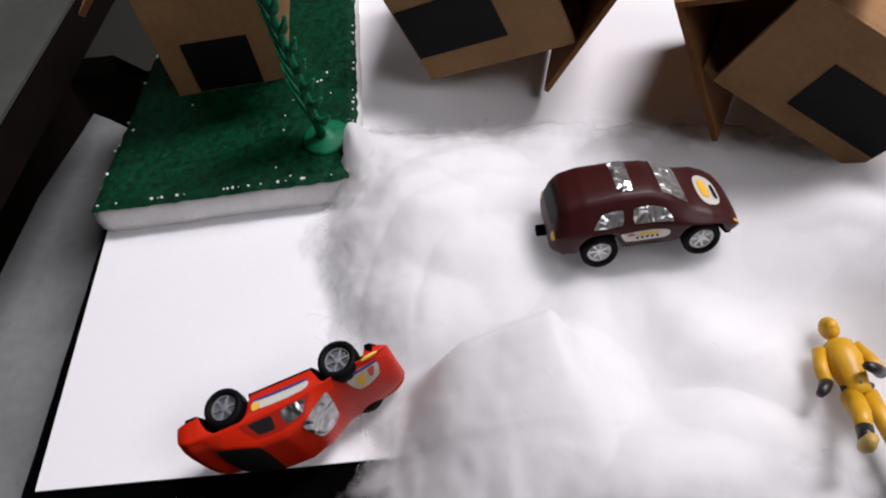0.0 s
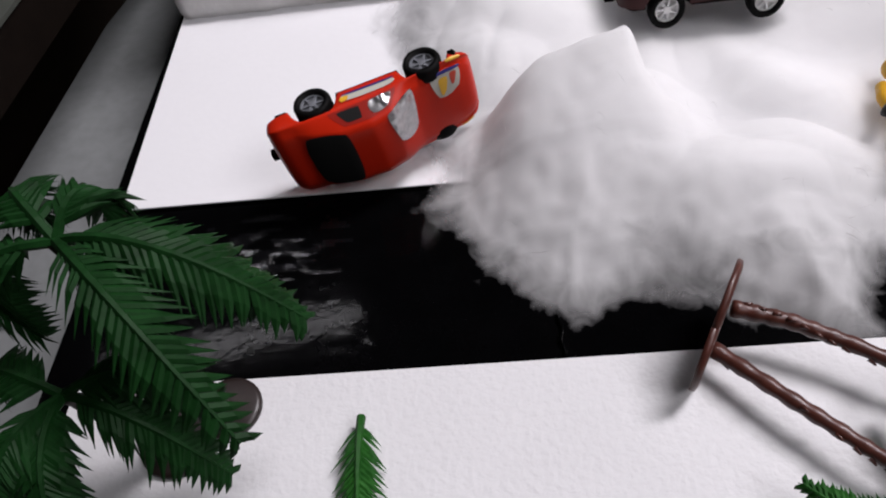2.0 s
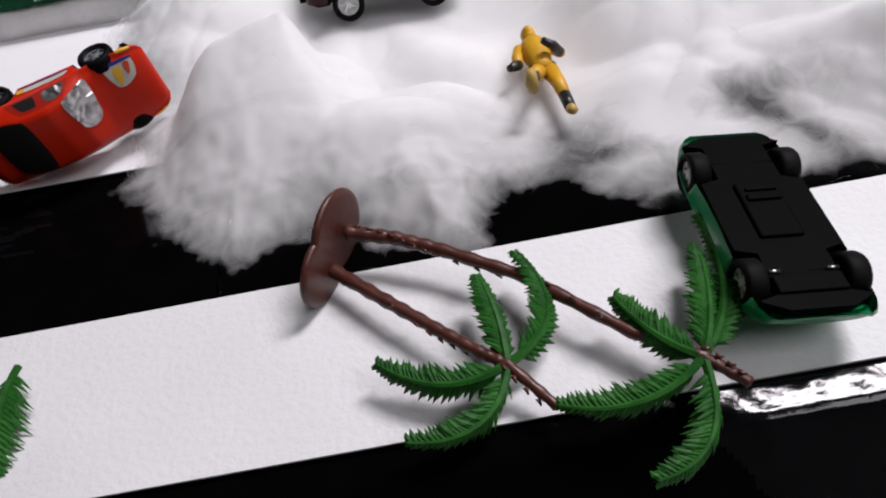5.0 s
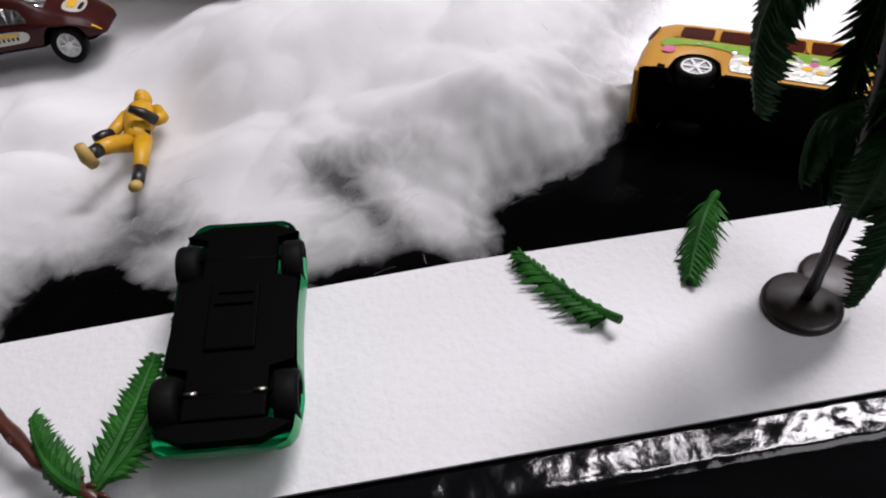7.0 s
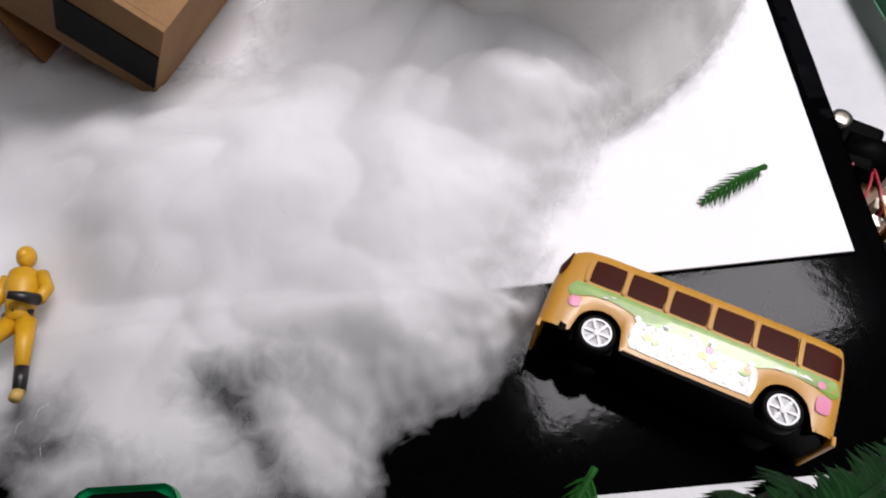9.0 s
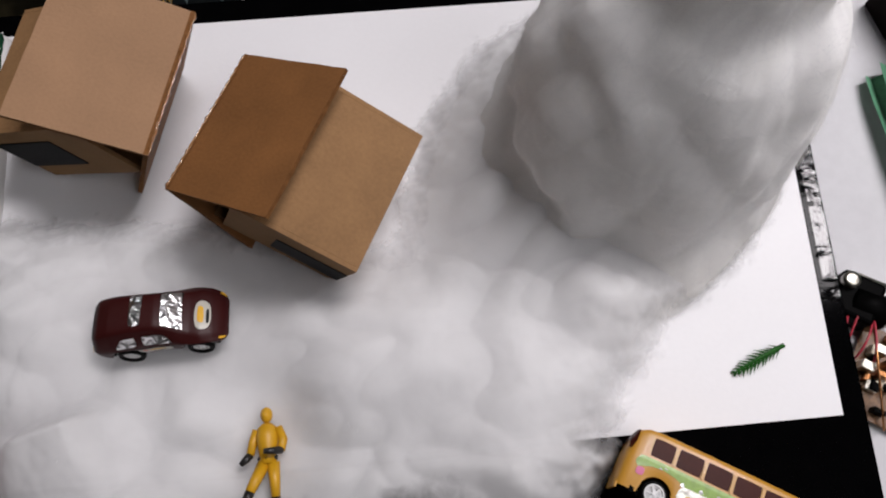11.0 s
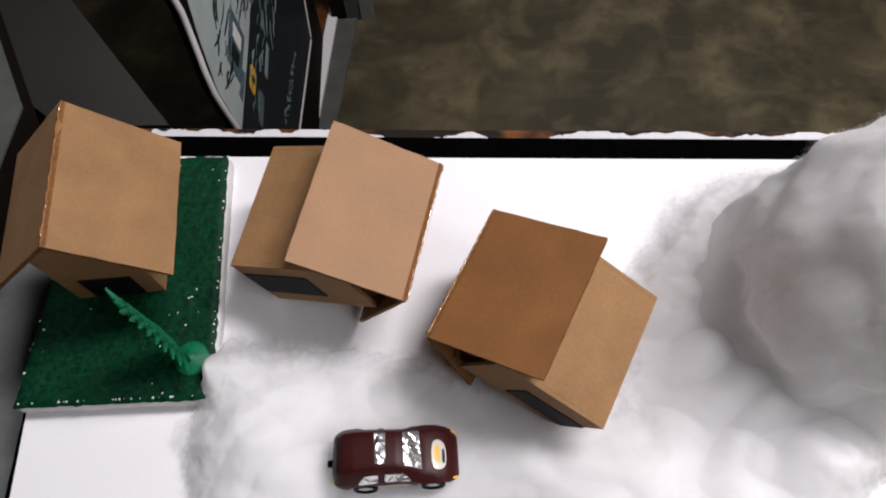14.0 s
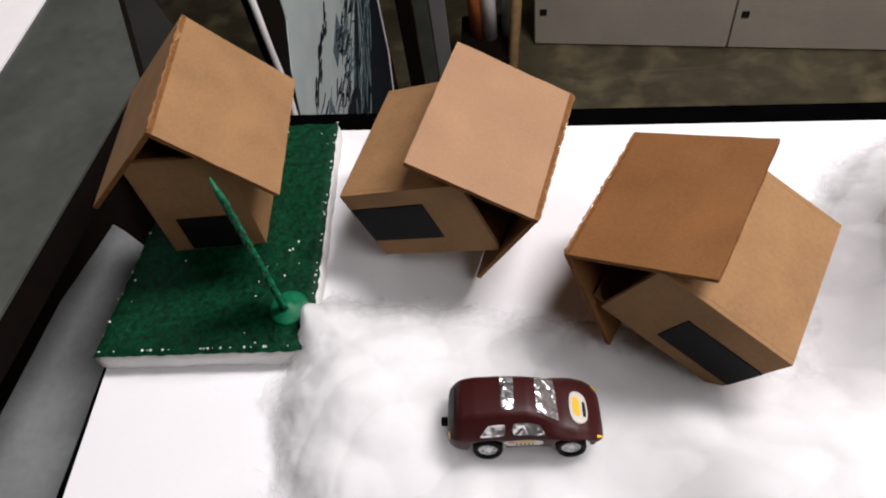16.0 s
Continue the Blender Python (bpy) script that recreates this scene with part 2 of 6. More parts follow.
def paint_material(name, white):
    """White paint that stops short of the far edge in a wavy line and has worn off in patches."""
    m = surface(name, white, 0.6, spec=0.15, var=0.07, scale=12, fine=150, bump=0.1)
    nt = m.node_tree
    b = nt.nodes["Principled BSDF"]
    ramp = next(n for n in nt.nodes if n.type == "VALTORGB")
    co = nt.nodes.new("ShaderNodeTexCoord")
    sep = nt.nodes.new("ShaderNodeSeparateXYZ")
    nt.links.new(co.outputs["Object"], sep.inputs[0])

    def calc(op, x, y, z=None):
        n = nt.nodes.new("ShaderNodeMath")
        n.operation = op
        for slot, v in zip(n.inputs, (x, y, z)):
            if v is None:
                continue
            if isinstance(v, (int, float)):
                slot.default_value = v
            else:
                nt.links.new(v, slot)
        return n.outputs[0]

    nz = nt.nodes.new("ShaderNodeTexNoise")
    nz.inputs["Scale"].default_value, nz.inputs["Detail"].default_value = 46, 8
    nt.links.new(co.outputs["Object"], nz.inputs["Vector"])
    line = calc("MULTIPLY_ADD", sep.outputs[0], 0.054, sep.outputs[1])
    for cx, wide in ((0.238, 0.022), (0.333, 0.027)):
        off = calc("DIVIDE", calc("SUBTRACT", sep.outputs[0], cx), wide)
        gap = calc("EXPONENT", calc("MULTIPLY", calc("MULTIPLY", off, off), -1.0), 0)
        line = calc("MULTIPLY_ADD", gap, 0.013, line)
    line = calc("MULTIPLY_ADD", nz.outputs["Fac"], 0.020, line)
    bare = calc("GREATER_THAN", line, 0.3772)
    mix = nt.nodes.new("ShaderNodeMix"); mix.data_type = "RGBA"
    nt.links.new(bare, mix.inputs[0])
    nt.links.new(ramp.outputs[0], mix.inputs[6])
    wood = nt.nodes.new("ShaderNodeValToRGB")
    wood.color_ramp.elements[0].color, wood.color_ramp.elements[1].color = (0.012, 0.008, 0.006, 1), (0.16, 0.058, 0.015, 1)
    wood.color_ramp.elements[0].position, wood.color_ramp.elements[1].position = 0.46, 0.66
    grime = nt.nodes.new("ShaderNodeTexNoise")
    grime.inputs["Scale"].default_value, grime.inputs["Detail"].default_value = 30, 7
    nt.links.new(co.outputs["Object"], grime.inputs["Vector"])
    nt.links.new(grime.outputs["Fac"], wood.inputs[0])
    nt.links.new(wood.outputs[0], mix.inputs[7])
    nt.links.new(mix.outputs[2], b.inputs["Base Color"])
    return m


PAINT = paint_material("worn_white_paint", (0.62, 0.62, 0.64))
PAINT_GREY = surface("grey_table_paint", (0.185, 0.194, 0.194), 0.5, var=0.22, scale=18, fine=160, bump=0.1)


def cotton_material(name, white, scatter, sheer):
    """Matted white fibre: soft, slightly translucent, breaking up into strands where it is thin."""
    m = bpy.data.materials.new(name)
    m.use_nodes = True
    nt = m.node_tree
    b = nt.nodes["Principled BSDF"]
    b.inputs["Roughness"].default_value = 0.95
    b.inputs["Specular IOR Level"].default_value = 0.03
    b.inputs["Sheen Weight"].default_value = 0.15
    b.inputs["Subsurface Radius"].default_value = (1.0, 1.0, 1.0)
    b.inputs["Subsurface Scale"].default_value = scatter
    co = nt.nodes.new("ShaderNodeTexCoord")

    def tex(scale, detail, warp, squash=(1, 1, 1), turn=0.0):
        mp = nt.nodes.new("ShaderNodeMapping")
        mp.inputs["Scale"].default_value, mp.inputs["Rotation"].default_value = squash, (0, 0, turn)
        nt.links.new(co.outputs["Object"], mp.inputs[0])
        n = nt.nodes.new("ShaderNodeTexNoise")
        n.inputs["Scale"].default_value, n.inputs["Detail"].default_value, n.inputs["Distortion"].default_value = scale, detail, warp
        nt.links.new(mp.outputs[0], n.inputs["Vector"])
        return n.outputs["Fac"]

    def calc(op, x, y, z=None):
        n = nt.nodes.new("ShaderNodeMath")
        n.operation = op
        for slot, v in zip(n.inputs, (x, y, z)):
            if v is None:
                continue
            if isinstance(v, (int, float)):
                slot.default_value = v
            else:
                nt.links.new(v, slot)
        return n.outputs[0]

    soft = tex(38, 4, 0.8)
    wisp = tex(85, 4, 1.6)
    hair = tex(330, 5, 3.5, (1.0, 0.45, 1.0), 0.6)
    ramp = nt.nodes.new("ShaderNodeValToRGB")
    ramp.color_ramp.elements[0].color = (*[c * 0.95 for c in white], 1)
    ramp.color_ramp.elements[1].color = (*white, 1)
    ramp.color_ramp.elements[0].position, ramp.color_ramp.elements[1].position = 0.3, 0.6
    nt.links.new(soft, ramp.inputs[0])
    nt.links.new(ramp.outputs[0], b.inputs["Base Color"])
    bp = nt.nodes.new("ShaderNodeBump")
    bp.inputs["Strength"].default_value, bp.inputs["Distance"].default_value = 0.10, 0.002
    nt.links.new(calc("MULTIPLY_ADD", wisp, 0.30, calc("MULTIPLY_ADD", hair, 0.06, soft)), bp.inputs["Height"])
    nt.links.new(bp.outputs[0], b.inputs["Normal"])
    deep, thick = nt.nodes.new("ShaderNodeAttribute"), nt.nodes.new("ShaderNodeAttribute")
    deep.attribute_name, thick.attribute_name = "depth", "thickness"
    nt.links.new(calc("MULTIPLY", deep.outputs["Fac"], 0.85), b.inputs["Subsurface Weight"])
    strands = calc("MULTIPLY_ADD", wisp, 0.62, calc("MULTIPLY_ADD", hair, 0.04, calc("MULTIPLY_ADD", soft, 0.6, -0.63)))
    cover = calc("ADD", calc("MULTIPLY_ADD", thick.outputs["Fac"], 1.5, -0.22), calc("MULTIPLY", strands, calc("MULTIPLY_ADD", thick.outputs["Fac"], -0.5, 1.1)))
    cl = nt.nodes.new("ShaderNodeClamp")
    nt.links.new(cover, cl.inputs[0])
    # thin wool lets light through to what lies under it
    through_light, veil, out = nt.nodes.new("ShaderNodeBsdfTranslucent"), nt.nodes.new("ShaderNodeMixShader"), nt.nodes["Material Output"]
    nt.links.new(ramp.outputs[0], through_light.inputs[0])
    nt.links.new(calc("MULTIPLY_ADD", deep.outputs["Fac"], sheer - 0.45, 0.45), veil.inputs[0])
    nt.links.new(b.outputs[0], veil.inputs[1])
    nt.links.new(through_light.outputs[0], veil.inputs[2])
    clear, mixed = nt.nodes.new("ShaderNodeBsdfTransparent"), nt.nodes.new("ShaderNodeMixShader")
    nt.links.new(cl.outputs[0], mixed.inputs[0])
    nt.links.new(clear.outputs[0], mixed.inputs[1])
    nt.links.new(veil.outputs[0], mixed.inputs[2])
    nt.links.new(mixed.outputs[0], out.inputs["Surface"])
    return m


COTTON = cotton_material("cotton_wool", (0.825, 0.825, 0.83), 0.030, 0.22)
COTTON_PEAK = cotton_material("cotton_wool_peak", (0.975, 0.965, 0.94), 0.040, 0.10)


# ---- builders ----
def thing(name, m=None, label="", category="", group="", kind=""):
    ob = new(name)
    ob.empty_display_size = 0.01
    if m:
        ob.matrix_world = m
    return tagged(ob, label, category, group, kind)


def finish(bm, name, material, smooth=False, extra=()):
    me = bpy.data.meshes.new(name)
    bmesh.ops.recalc_face_normals(bm, faces=bm.faces)
    bm.to_mesh(me)
    bm.free()
    for x in (material, *extra):
        me.materials.append(x)
    if smooth:
        me.polygons.foreach_set("use_smooth", [True] * len(me.polygons))
    return me


def part(name, bm, material, parent, label="", smooth=False, m=None, extra=()):
    ob = new(name, finish(bm, name, material, smooth, extra))
    ob.parent = parent
    if m:
        ob.matrix_local = m
    return tagged(ob, label)


def lone(name, bm, material, label="", category="", kind="", group="", smooth=False, m=None, extra=()):
    ob = new(name, finish(bm, name, material, smooth, extra))
    if m:
        ob.matrix_world = m
    return tagged(ob, label, category, group, kind)


def box(bm, x0, x1, y0, y1, z0, z1, bevel=0.0, m=None):
    got = bmesh.ops.create_cube(bm, size=1)["verts"]
    for v in got:
        v.co = Vector(((x0 + x1) / 2 + v.co.x * (x1 - x0), (y0 + y1) / 2 + v.co.y * (y1 - y0), (z0 + z1) / 2 + v.co.z * (z1 - z0)))
    if bevel:
        edges = {e for v in got for e in v.link_edges}
        got = bmesh.ops.bevel(bm, geom=list(edges), offset=bevel, segments=2, affect="EDGES", profile=0.5)["verts"]
    if m:
        bmesh.ops.transform(bm, matrix=m, verts=got)
    return bm


def slab(bm, outline, z0, z1):
    """A flat plate of any outline."""
    lo = [bm.verts.new((x, y, z0)) for x, y in outline]
    hi = [bm.verts.new((x, y, z1)) for x, y in outline]
    bm.faces.new(hi)
    bm.faces.new(lo[::-1])
    n = len(outline)
    for i in range(n):
        bm.faces.new((lo[i], lo[(i + 1) % n], hi[(i + 1) % n], hi[i]))
    return bm


def tube(bm, pts, radii, seg=10, cap=True):
    pts = [Vector(p) for p in pts]
    rings = []
    for i, p in enumerate(pts):
        d = (pts[min(i + 1, len(pts) - 1)] - pts[max(i - 1, 0)]).normalized()
        a = d.orthogonal().normalized() if i == 0 else (a - d * a.dot(d)).normalized()
        b = d.cross(a)
        r = radii[i] if hasattr(radii, "__len__") else radii
        rings.append([bm.verts.new(p + (a * math.cos(2 * math.pi * k / seg) + b * math.sin(2 * math.pi * k / seg)) * r) for k in range(seg)])
    for q, s in zip(rings, rings[1:]):
        for k in range(seg):
            bm.faces.new((q[k], q[(k + 1) % seg], s[(k + 1) % seg], s[k]))
    if cap:
        bm.faces.new(rings[0][::-1])
        bm.faces.new(rings[-1])
    return bm


def lathe(bm, profile, seg=24, axis="y"):
    """Turns (radius, along) round an axis through the origin."""
    rings = []
    for r, h in profile:
        ring = []
        for k in range(seg):
            c, s = math.cos(2 * math.pi * k / seg), math.sin(2 * math.pi * k / seg)
            ring.append(bm.verts.new((r * c, h, r * s) if axis == "y" else (r * c, r * s, h)))
        rings.append(ring)
    for q, s in zip(rings, rings[1:]):
        for k in range(seg):
            bm.faces.new((q[k], q[(k + 1) % seg], s[(k + 1) % seg], s[k]))
    bm.faces.new(rings[0])
    bm.faces.new(rings[-1])
    return bm


def ball(bm, centre, radii, seg=12, rings=8):
    got = bmesh.ops.create_uvsphere(bm, u_segments=seg, v_segments=rings, radius=1)["verts"]
    for v in got:
        v.co = Vector(centre) + Vector((v.co.x * radii[0], v.co.y * radii[1], v.co.z * radii[2]))
    return got


def hill(x, y, cx, cy, rx, ry):
    return math.exp(-(((x - cx) / rx) ** 2 + ((y - cy) / ry) ** 2))


def ease(a, b, v):
    k = max(0.0, min(1.0, (v - a) / (b - a)))
    return k * k * (3 - 2 * k)


# ---- room ----
def structure(name, bm, material, label="", smooth=False):
    return lone(name, bm, material, label, "", "structure", smooth=smooth)


FL = -1.40
structure("floor", box(bmesh.new(), -2.6, 3.2, -2.4, 3.2, FL - 0.06, FL), FLOOR, "olive-brown polished cement floor with scuffs")
structure("wall_north", box(bmesh.new(), -2.6, 3.2, 3.2, 3.3, FL - 0.06, 2.25), WALL)
structure("wall_south", box(bmesh.new(), -2.6, 3.2, -2.5, -2.4, FL - 0.06, 2.25), WALL)
structure("wall_west", box(bmesh.new(), -2.7, -2.6, -2.5, 3.3, FL - 0.06, 2.25), WALL)
structure("wall_east", box(bmesh.new(), 3.2, 3.3, -2.5, 3.3, FL - 0.06, 2.25), WALL)
structure("ceiling", box(bmesh.new(), -2.7, 3.3, -2.5, 3.3, 2.25, 2.35), CEIL)

# cabinet at the back, its doors in a row
cab = thing("cabinet", pose(0.302, 2.186, 0, 0, 0, -8.0), "pale grey painted cabinet with flat doors on the floor", "cabinet")
part("carcass", box(bmesh.new(), 0, 2.3, 0.015, 0.38, FL, 0.3, 0.004), CABINET, cab)
for x0, x1 in ((0.005, 0.697), (0.703, 1.36), (1.366, 2.0)):
    door = part("door", box(bmesh.new(), x0, x1, 0.0, 0.015, FL + 0.006, 0.28, 0.003), CABINET, cab)
    part("keyhole", box(bmesh.new(), x0 + 0.02, x0 + 0.045, -0.004, 0.0006, FL + 0.135, FL + 0.160, 0.002), STICK_BLACK, door, "small black keyhole plate")
part("recessed_handle", box(bmesh.new(), 1.23, 1.33, -0.012, 0.0005, FL + 0.07, FL + 0.16, 0.004), STICK_BLACK, cab, "dark recessed handle")

# things stacked between the cabinet and the display panel
low = thing("black_crate", None, "low black crate on the floor beside the cabinet", "crate")
part("crate_body", box(bmesh.new(), 0.045, 0.235, 1.86, 2.12, FL, -1.20, 0.004), DARKWOOD, low)
stick = thing("broom_handle", None, "worn pale wooden pole leaning beside the cabinet", "pole")
part("pole", tube(bmesh.new(), [(0.205, 1.80, FL), (0.262, 2.02, -0.83), (0.30, 2.14, -0.4)], 0.019, 12), surface("pale_wood", (0.38, 0.24, 0.11), 0.6, var=0.3, scale=40), stick, smooth=True)
bundle = thing("rolled_cloth", None, "rolled orange and white cloth standing on a crate", "cloth")
bm = bmesh.new()
tube(bm, [(0.105, 2.0, -1.20), (0.100, 2.0, -1.0), (0.095, 2.0, -0.6)], [0.022, 0.027, 0.025], 12)
part("cloth", bm, ORANGE, bundle, smooth=True)
bm = bmesh.new()
tube(bm, [(0.150, 1.99, -1.20), (0.147, 1.99, -1.0), (0.142, 1.99, -0.6)], [0.024, 0.026, 0.022], 12)
part("roll", bm, PAPER, bundle, "white rolled paper", smooth=True)
part("roll", tube(bmesh.new(), [(0.207, 2.0, -1.20), (0.222, 2.02, -0.6)], 0.018, 12), POSTER_BG, bundle, "pale grey rolled paper", smooth=True)
upr = thing("grey_uprights", None, "grey wooden boards standing on end in the dark", "board")
for x, w, mt in ((-0.105, 0.045, DARKWOOD), (-0.055, 0.042, GREYTOP), (-0.008, 0.044, CABINET_DIM)):
    part("board", box(bmesh.new(), x, x + w, 1.70, 1.72, FL, -0.3, 0.002), mt, upr)
# painted skirting lying along the foot of the display panel
ledge = thing("floor_ledge", None, "brown, white and grey painted ledge on the floor", "ledge")
for x0, x1, x2, x3, mt, h in ((-0.240, -0.205, -0.112, -0.150, WOOD, 0.03), (-0.2045, -0.158, -0.080, -0.1115, PAPER, 0.022), (-0.1575, -0.108, -0.012, -0.0795, GREY_BOARD, 0.012)):
    bm = bmesh.new()
    slab(bm, [(x0, 1.05), (x1, 1.05), (x2, 1.765), (x3, 1.765)], FL, FL + h)
    part("strip", bm, mt, ledge)

# display panel behind the table: a tall printed sheet on a black board, edge on to the table
panel = thing("display_panel", None, "tall pale blue and black printed poster board on the floor", "poster board")
PX = -0.130
FACE = Matrix(((0, 0, 1, PX), (1, 0, 0, 0), (0, 1, 0, 0), (0, 0, 0, 1)))


def on_panel(name, outline, z0, z1, material, label=""):
    bm = bmesh.new()
    slab(bm, outline, z0, z1)
    return part(name, bm, material, panel, label, m=FACE)


on_panel("board", [(0.800, FL), (1.62, FL), (1.62, -0.02), (0.800, -0.02), (0.800, -0.30), (0.807, -0.375), (0.794, -0.44), (0.783, -0.49), (0.776, -0.54), (0.780, -0.60), (0.792, -0.67), (0.800, -0.74)], -0.014, 0.0, DARKWOOD, "black board")
on_panel("pale_print", [(0.806, -0.698), (0.90, -0.690), (1.0, -0.683), (1.08, -0.672), (1.16, -0.686), (1.35, -0.592), (1.58, -0.49), (1.58, -0.05), (0.94, -0.05), (0.905, -0.32), (0.852, -0.38), (0.820, -0.463), (0.792, -0.565), (0.797, -0.64)], 0, 0.002, POSTER_BG, "pale blue printed area")
on_panel("dark_print", [(0.818, -0.6985), (0.90, -0.6915), (1.0, -0.6845), (1.08, -0.6735), (1.16, -0.6875), (1.35, -0.5935), (1.58, -0.4915), (1.58, -0.92), (1.46, -1.20), (1.11, -1.135), (0.80, -1.08)], 0, 0.002, POSTER_DARK, "dark navy printed area")
on_panel("print_edge", [(0.80, -1.082), (1.11, -1.137), (1.46, -1.202), (1.462, -1.214), (1.11, -1.149), (0.80, -1.094)], 0, 0.003, PAPER, "white lower edge")
on_panel("print_edge", [(1.463, -1.20), (1.585, -0.92), (1.592, -0.70), (1.60, -0.70), (1.593, -0.925), (1.471, -1.206)], 0, 0.003, PAPER, "white far edge")
on_panel("yellow_badge", [(0.928, -0.752), (0.968, -0.748), (0.975, -0.742), (0.976, -0.715), (0.968, -0.708), (0.928, -0.712), (0.921, -0.719), (0.920, -0.744)], 0.0022, 0.0034, STICK_YELLOW, "yellow rounded badge")
on_panel("badge_mark", [(0.940, -0.740), (0.956, -0.738), (0.957, -0.722), (0.941, -0.724)], 0.0036, 0.0042, STICK_BLACK)
on_panel("photo_print", [(0.885, -0.662), (0.995, -0.655), (0.990, -0.560), (0.880, -0.580)], 0.0022, 0.003, POSTER_MID, "small dark photographs")
on_panel("photo_print", [(0.905, -0.640), (0.935, -0.638), (0.930, -0.590), (0.90, -0.596)], 0.0031, 0.0038, POSTER_DARK)
on_panel("photo_print", [(0.945, -0.640), (0.975, -0.637), (0.972, -0.585), (0.942, -0.590)], 0.0031, 0.0038, PAPER)
on_panel("text_block", [(0.860, -0.685), (0.925, -0.682), (0.922, -0.660), (0.858, -0.664)], 0.0022, 0.003, POSTER_MID)
on_panel("text_block", [(1.09, -0.570), (1.18, -0.545), (1.18, -0.505), (1.09, -0.53)], 0.0022, 0.003, POSTER_MID, "slate block of small print")
on_panel("blue_bar", [(1.02, -0.823), (1.10, -0.815), (1.10, -0.795), (1.02, -0.803)], 0.0022, 0.003, POSTER_PALE, "grey-blue bar")
on_panel("grey_box", [(0.89, -0.822), (0.965, -0.815), (0.962, -0.785), (0.888, -0.792)], 0.0022, 0.003, POSTER_MID)
rnd = random.Random(4)


def stroke(y, z, ln, w, slope, bend, material):
    pts = []
    for k in range(7):
        s = k / 6
        pts.append((y + ln * s, z + slope * ln * s + bend * math.sin(3.1 * s), w * (0.5 + math.sin(3.1 * s) * 0.7)))
    on_panel("ink_stroke", [(a, b - c) for a, b, c in pts] + [(a, b + c) for a, b, c in pts[::-1]], 0.0031, 0.0037, material)


for y0, z0, n, mt in ((0.83, -0.56, 16, POSTER_DARK), (0.87, -0.62, 14, POSTER_MID), (1.02, -0.63, 18, POSTER_DARK), (1.13, -0.60, 30, POSTER_MID), (1.13, -0.58, 22, POSTER_DARK), (1.25, -0.55, 30, POSTER_DARK)):
    for k in range(n):
        stroke(y0 + rnd.uniform(-0.02, 0.09), z0 + rnd.uniform(-0.05, 0.05), rnd.uniform(0.02, 0.07), rnd.uniform(0.001, 0.003), rnd.uniform(-0.6, 0.5), rnd.uniform(-0.008, 0.008), mt)
for k in range(26):
    s = k / 25
    stroke(0.90 + 0.20 * s, -0.505 + 0.05 * s + rnd.uniform(-0.012, 0.012), rnd.uniform(0.015, 0.03), rnd.uniform(0.002, 0.005), rnd.uniform(0, 0.6), 0.002, POSTER_DARK)
for k in range(34):
    s = k / 33
    stroke(1.02 + 0.25 * s, -0.998 - 0.042 * s + rnd.uniform(-0.012, 0.012), rnd.uniform(0.006, 0.015), rnd.uniform(0.0012, 0.0025), rnd.uniform(-1.5, 1.5), 0.003, POSTER_PALE)
for k in range(30):
    stroke(rnd.uniform(0.85, 1.25), rnd.uniform(-0.80, -0.71), rnd.uniform(0.015, 0.05), rnd.uniform(0.001, 0.003), rnd.uniform(-0.5, 0.9), 0.003, rnd.choice((POSTER_PALE, POSTER_MID)))
for k in range(60):
    y = rnd.uniform(1.1, 1.5)
    stroke(y, -0.62 + 0.35 * (y - 1.2) - rnd.uniform(0.0, 0.22), rnd.uniform(0.03, 0.09), rnd.uniform(0.001, 0.004), rnd.uniform(0.2, 1.4), rnd.uniform(-0.01, 0.01), rnd.choice((POSTER_PALE, POSTER_MID, POSTER_MID)))
bm = bmesh.new()
tube(bm, [(PX + 0.004, y, z) for y, z in ((0.794, FL), (0.794, -0.74), (0.787, -0.67), (0.777, -0.60), (0.772, -0.54), (0.778, -0.49), (0.790, -0.44), (0.802, -0.375), (0.796, -0.30), (0.794, -0.02))], 0.0055, 8)
part("edging", bm, PAPER, panel, "white edge strip", smooth=True)

# grey desk and bench standing to one side
desk = thing("grey_desk", None, "grey topped desk standing against the table", "desk")
bm = bmesh.new()
slab(bm, [(-0.123, -0.55), (-0.028, 0.331), (-0.24, 0.76), (-1.1, 0.76), (-1.1, -0.55)], 0.036, 0.038)
part("desk_top", bm, GREYTOP, desk)
# edge and body are coloured black for the unlit gap under the desk top
bm = bmesh.new()
slab(bm, [(-0.124, -0.549), (-0.029, 0.331), (-0.24, 0.758), (-1.1, 0.758), (-1.1, -0.549)], 0.012, 0.036)
part("desk_edge", bm, DARKWOOD, desk, "desk edge, black with the shade under the top")
part("desk_body", box(bmesh.new(), -1.05, -0.22, -0.5, 0.6, FL, 0.012, 0.003), DARKWOOD, desk, "desk body, black to stand for the unlit gap")
sheet = bmesh.new()
slab(sheet, [(-0.145, 0.22), (-0.140, 0.58), (-0.60, 0.60), (-0.62, 0.22)], 0.038, 0.0395)
lone("paper_sheet", sheet, PAPER, "large plain white sheet lying on a grey desk", "paper")
bench = thing("grey_bench", None, "low grey bench with a slanting end", "bench")
bm = bmesh.new()
slab(bm, [(-0.010, 0.441), (-0.148, 0.62), (-0.32, 0.86), (-1.1, 0.86), (-1.1, 0.52), (-0.161, 0.475), (-0.122, 0.444)], -0.17, -0.15)
part("bench_top", bm, GREYTOP2, bench)
part("bench_body", box(bmesh.new(), -1.05, -0.35, 0.54, 0.80, FL, -0.17, 0.003), DARKWOOD, bench, "black bench body")

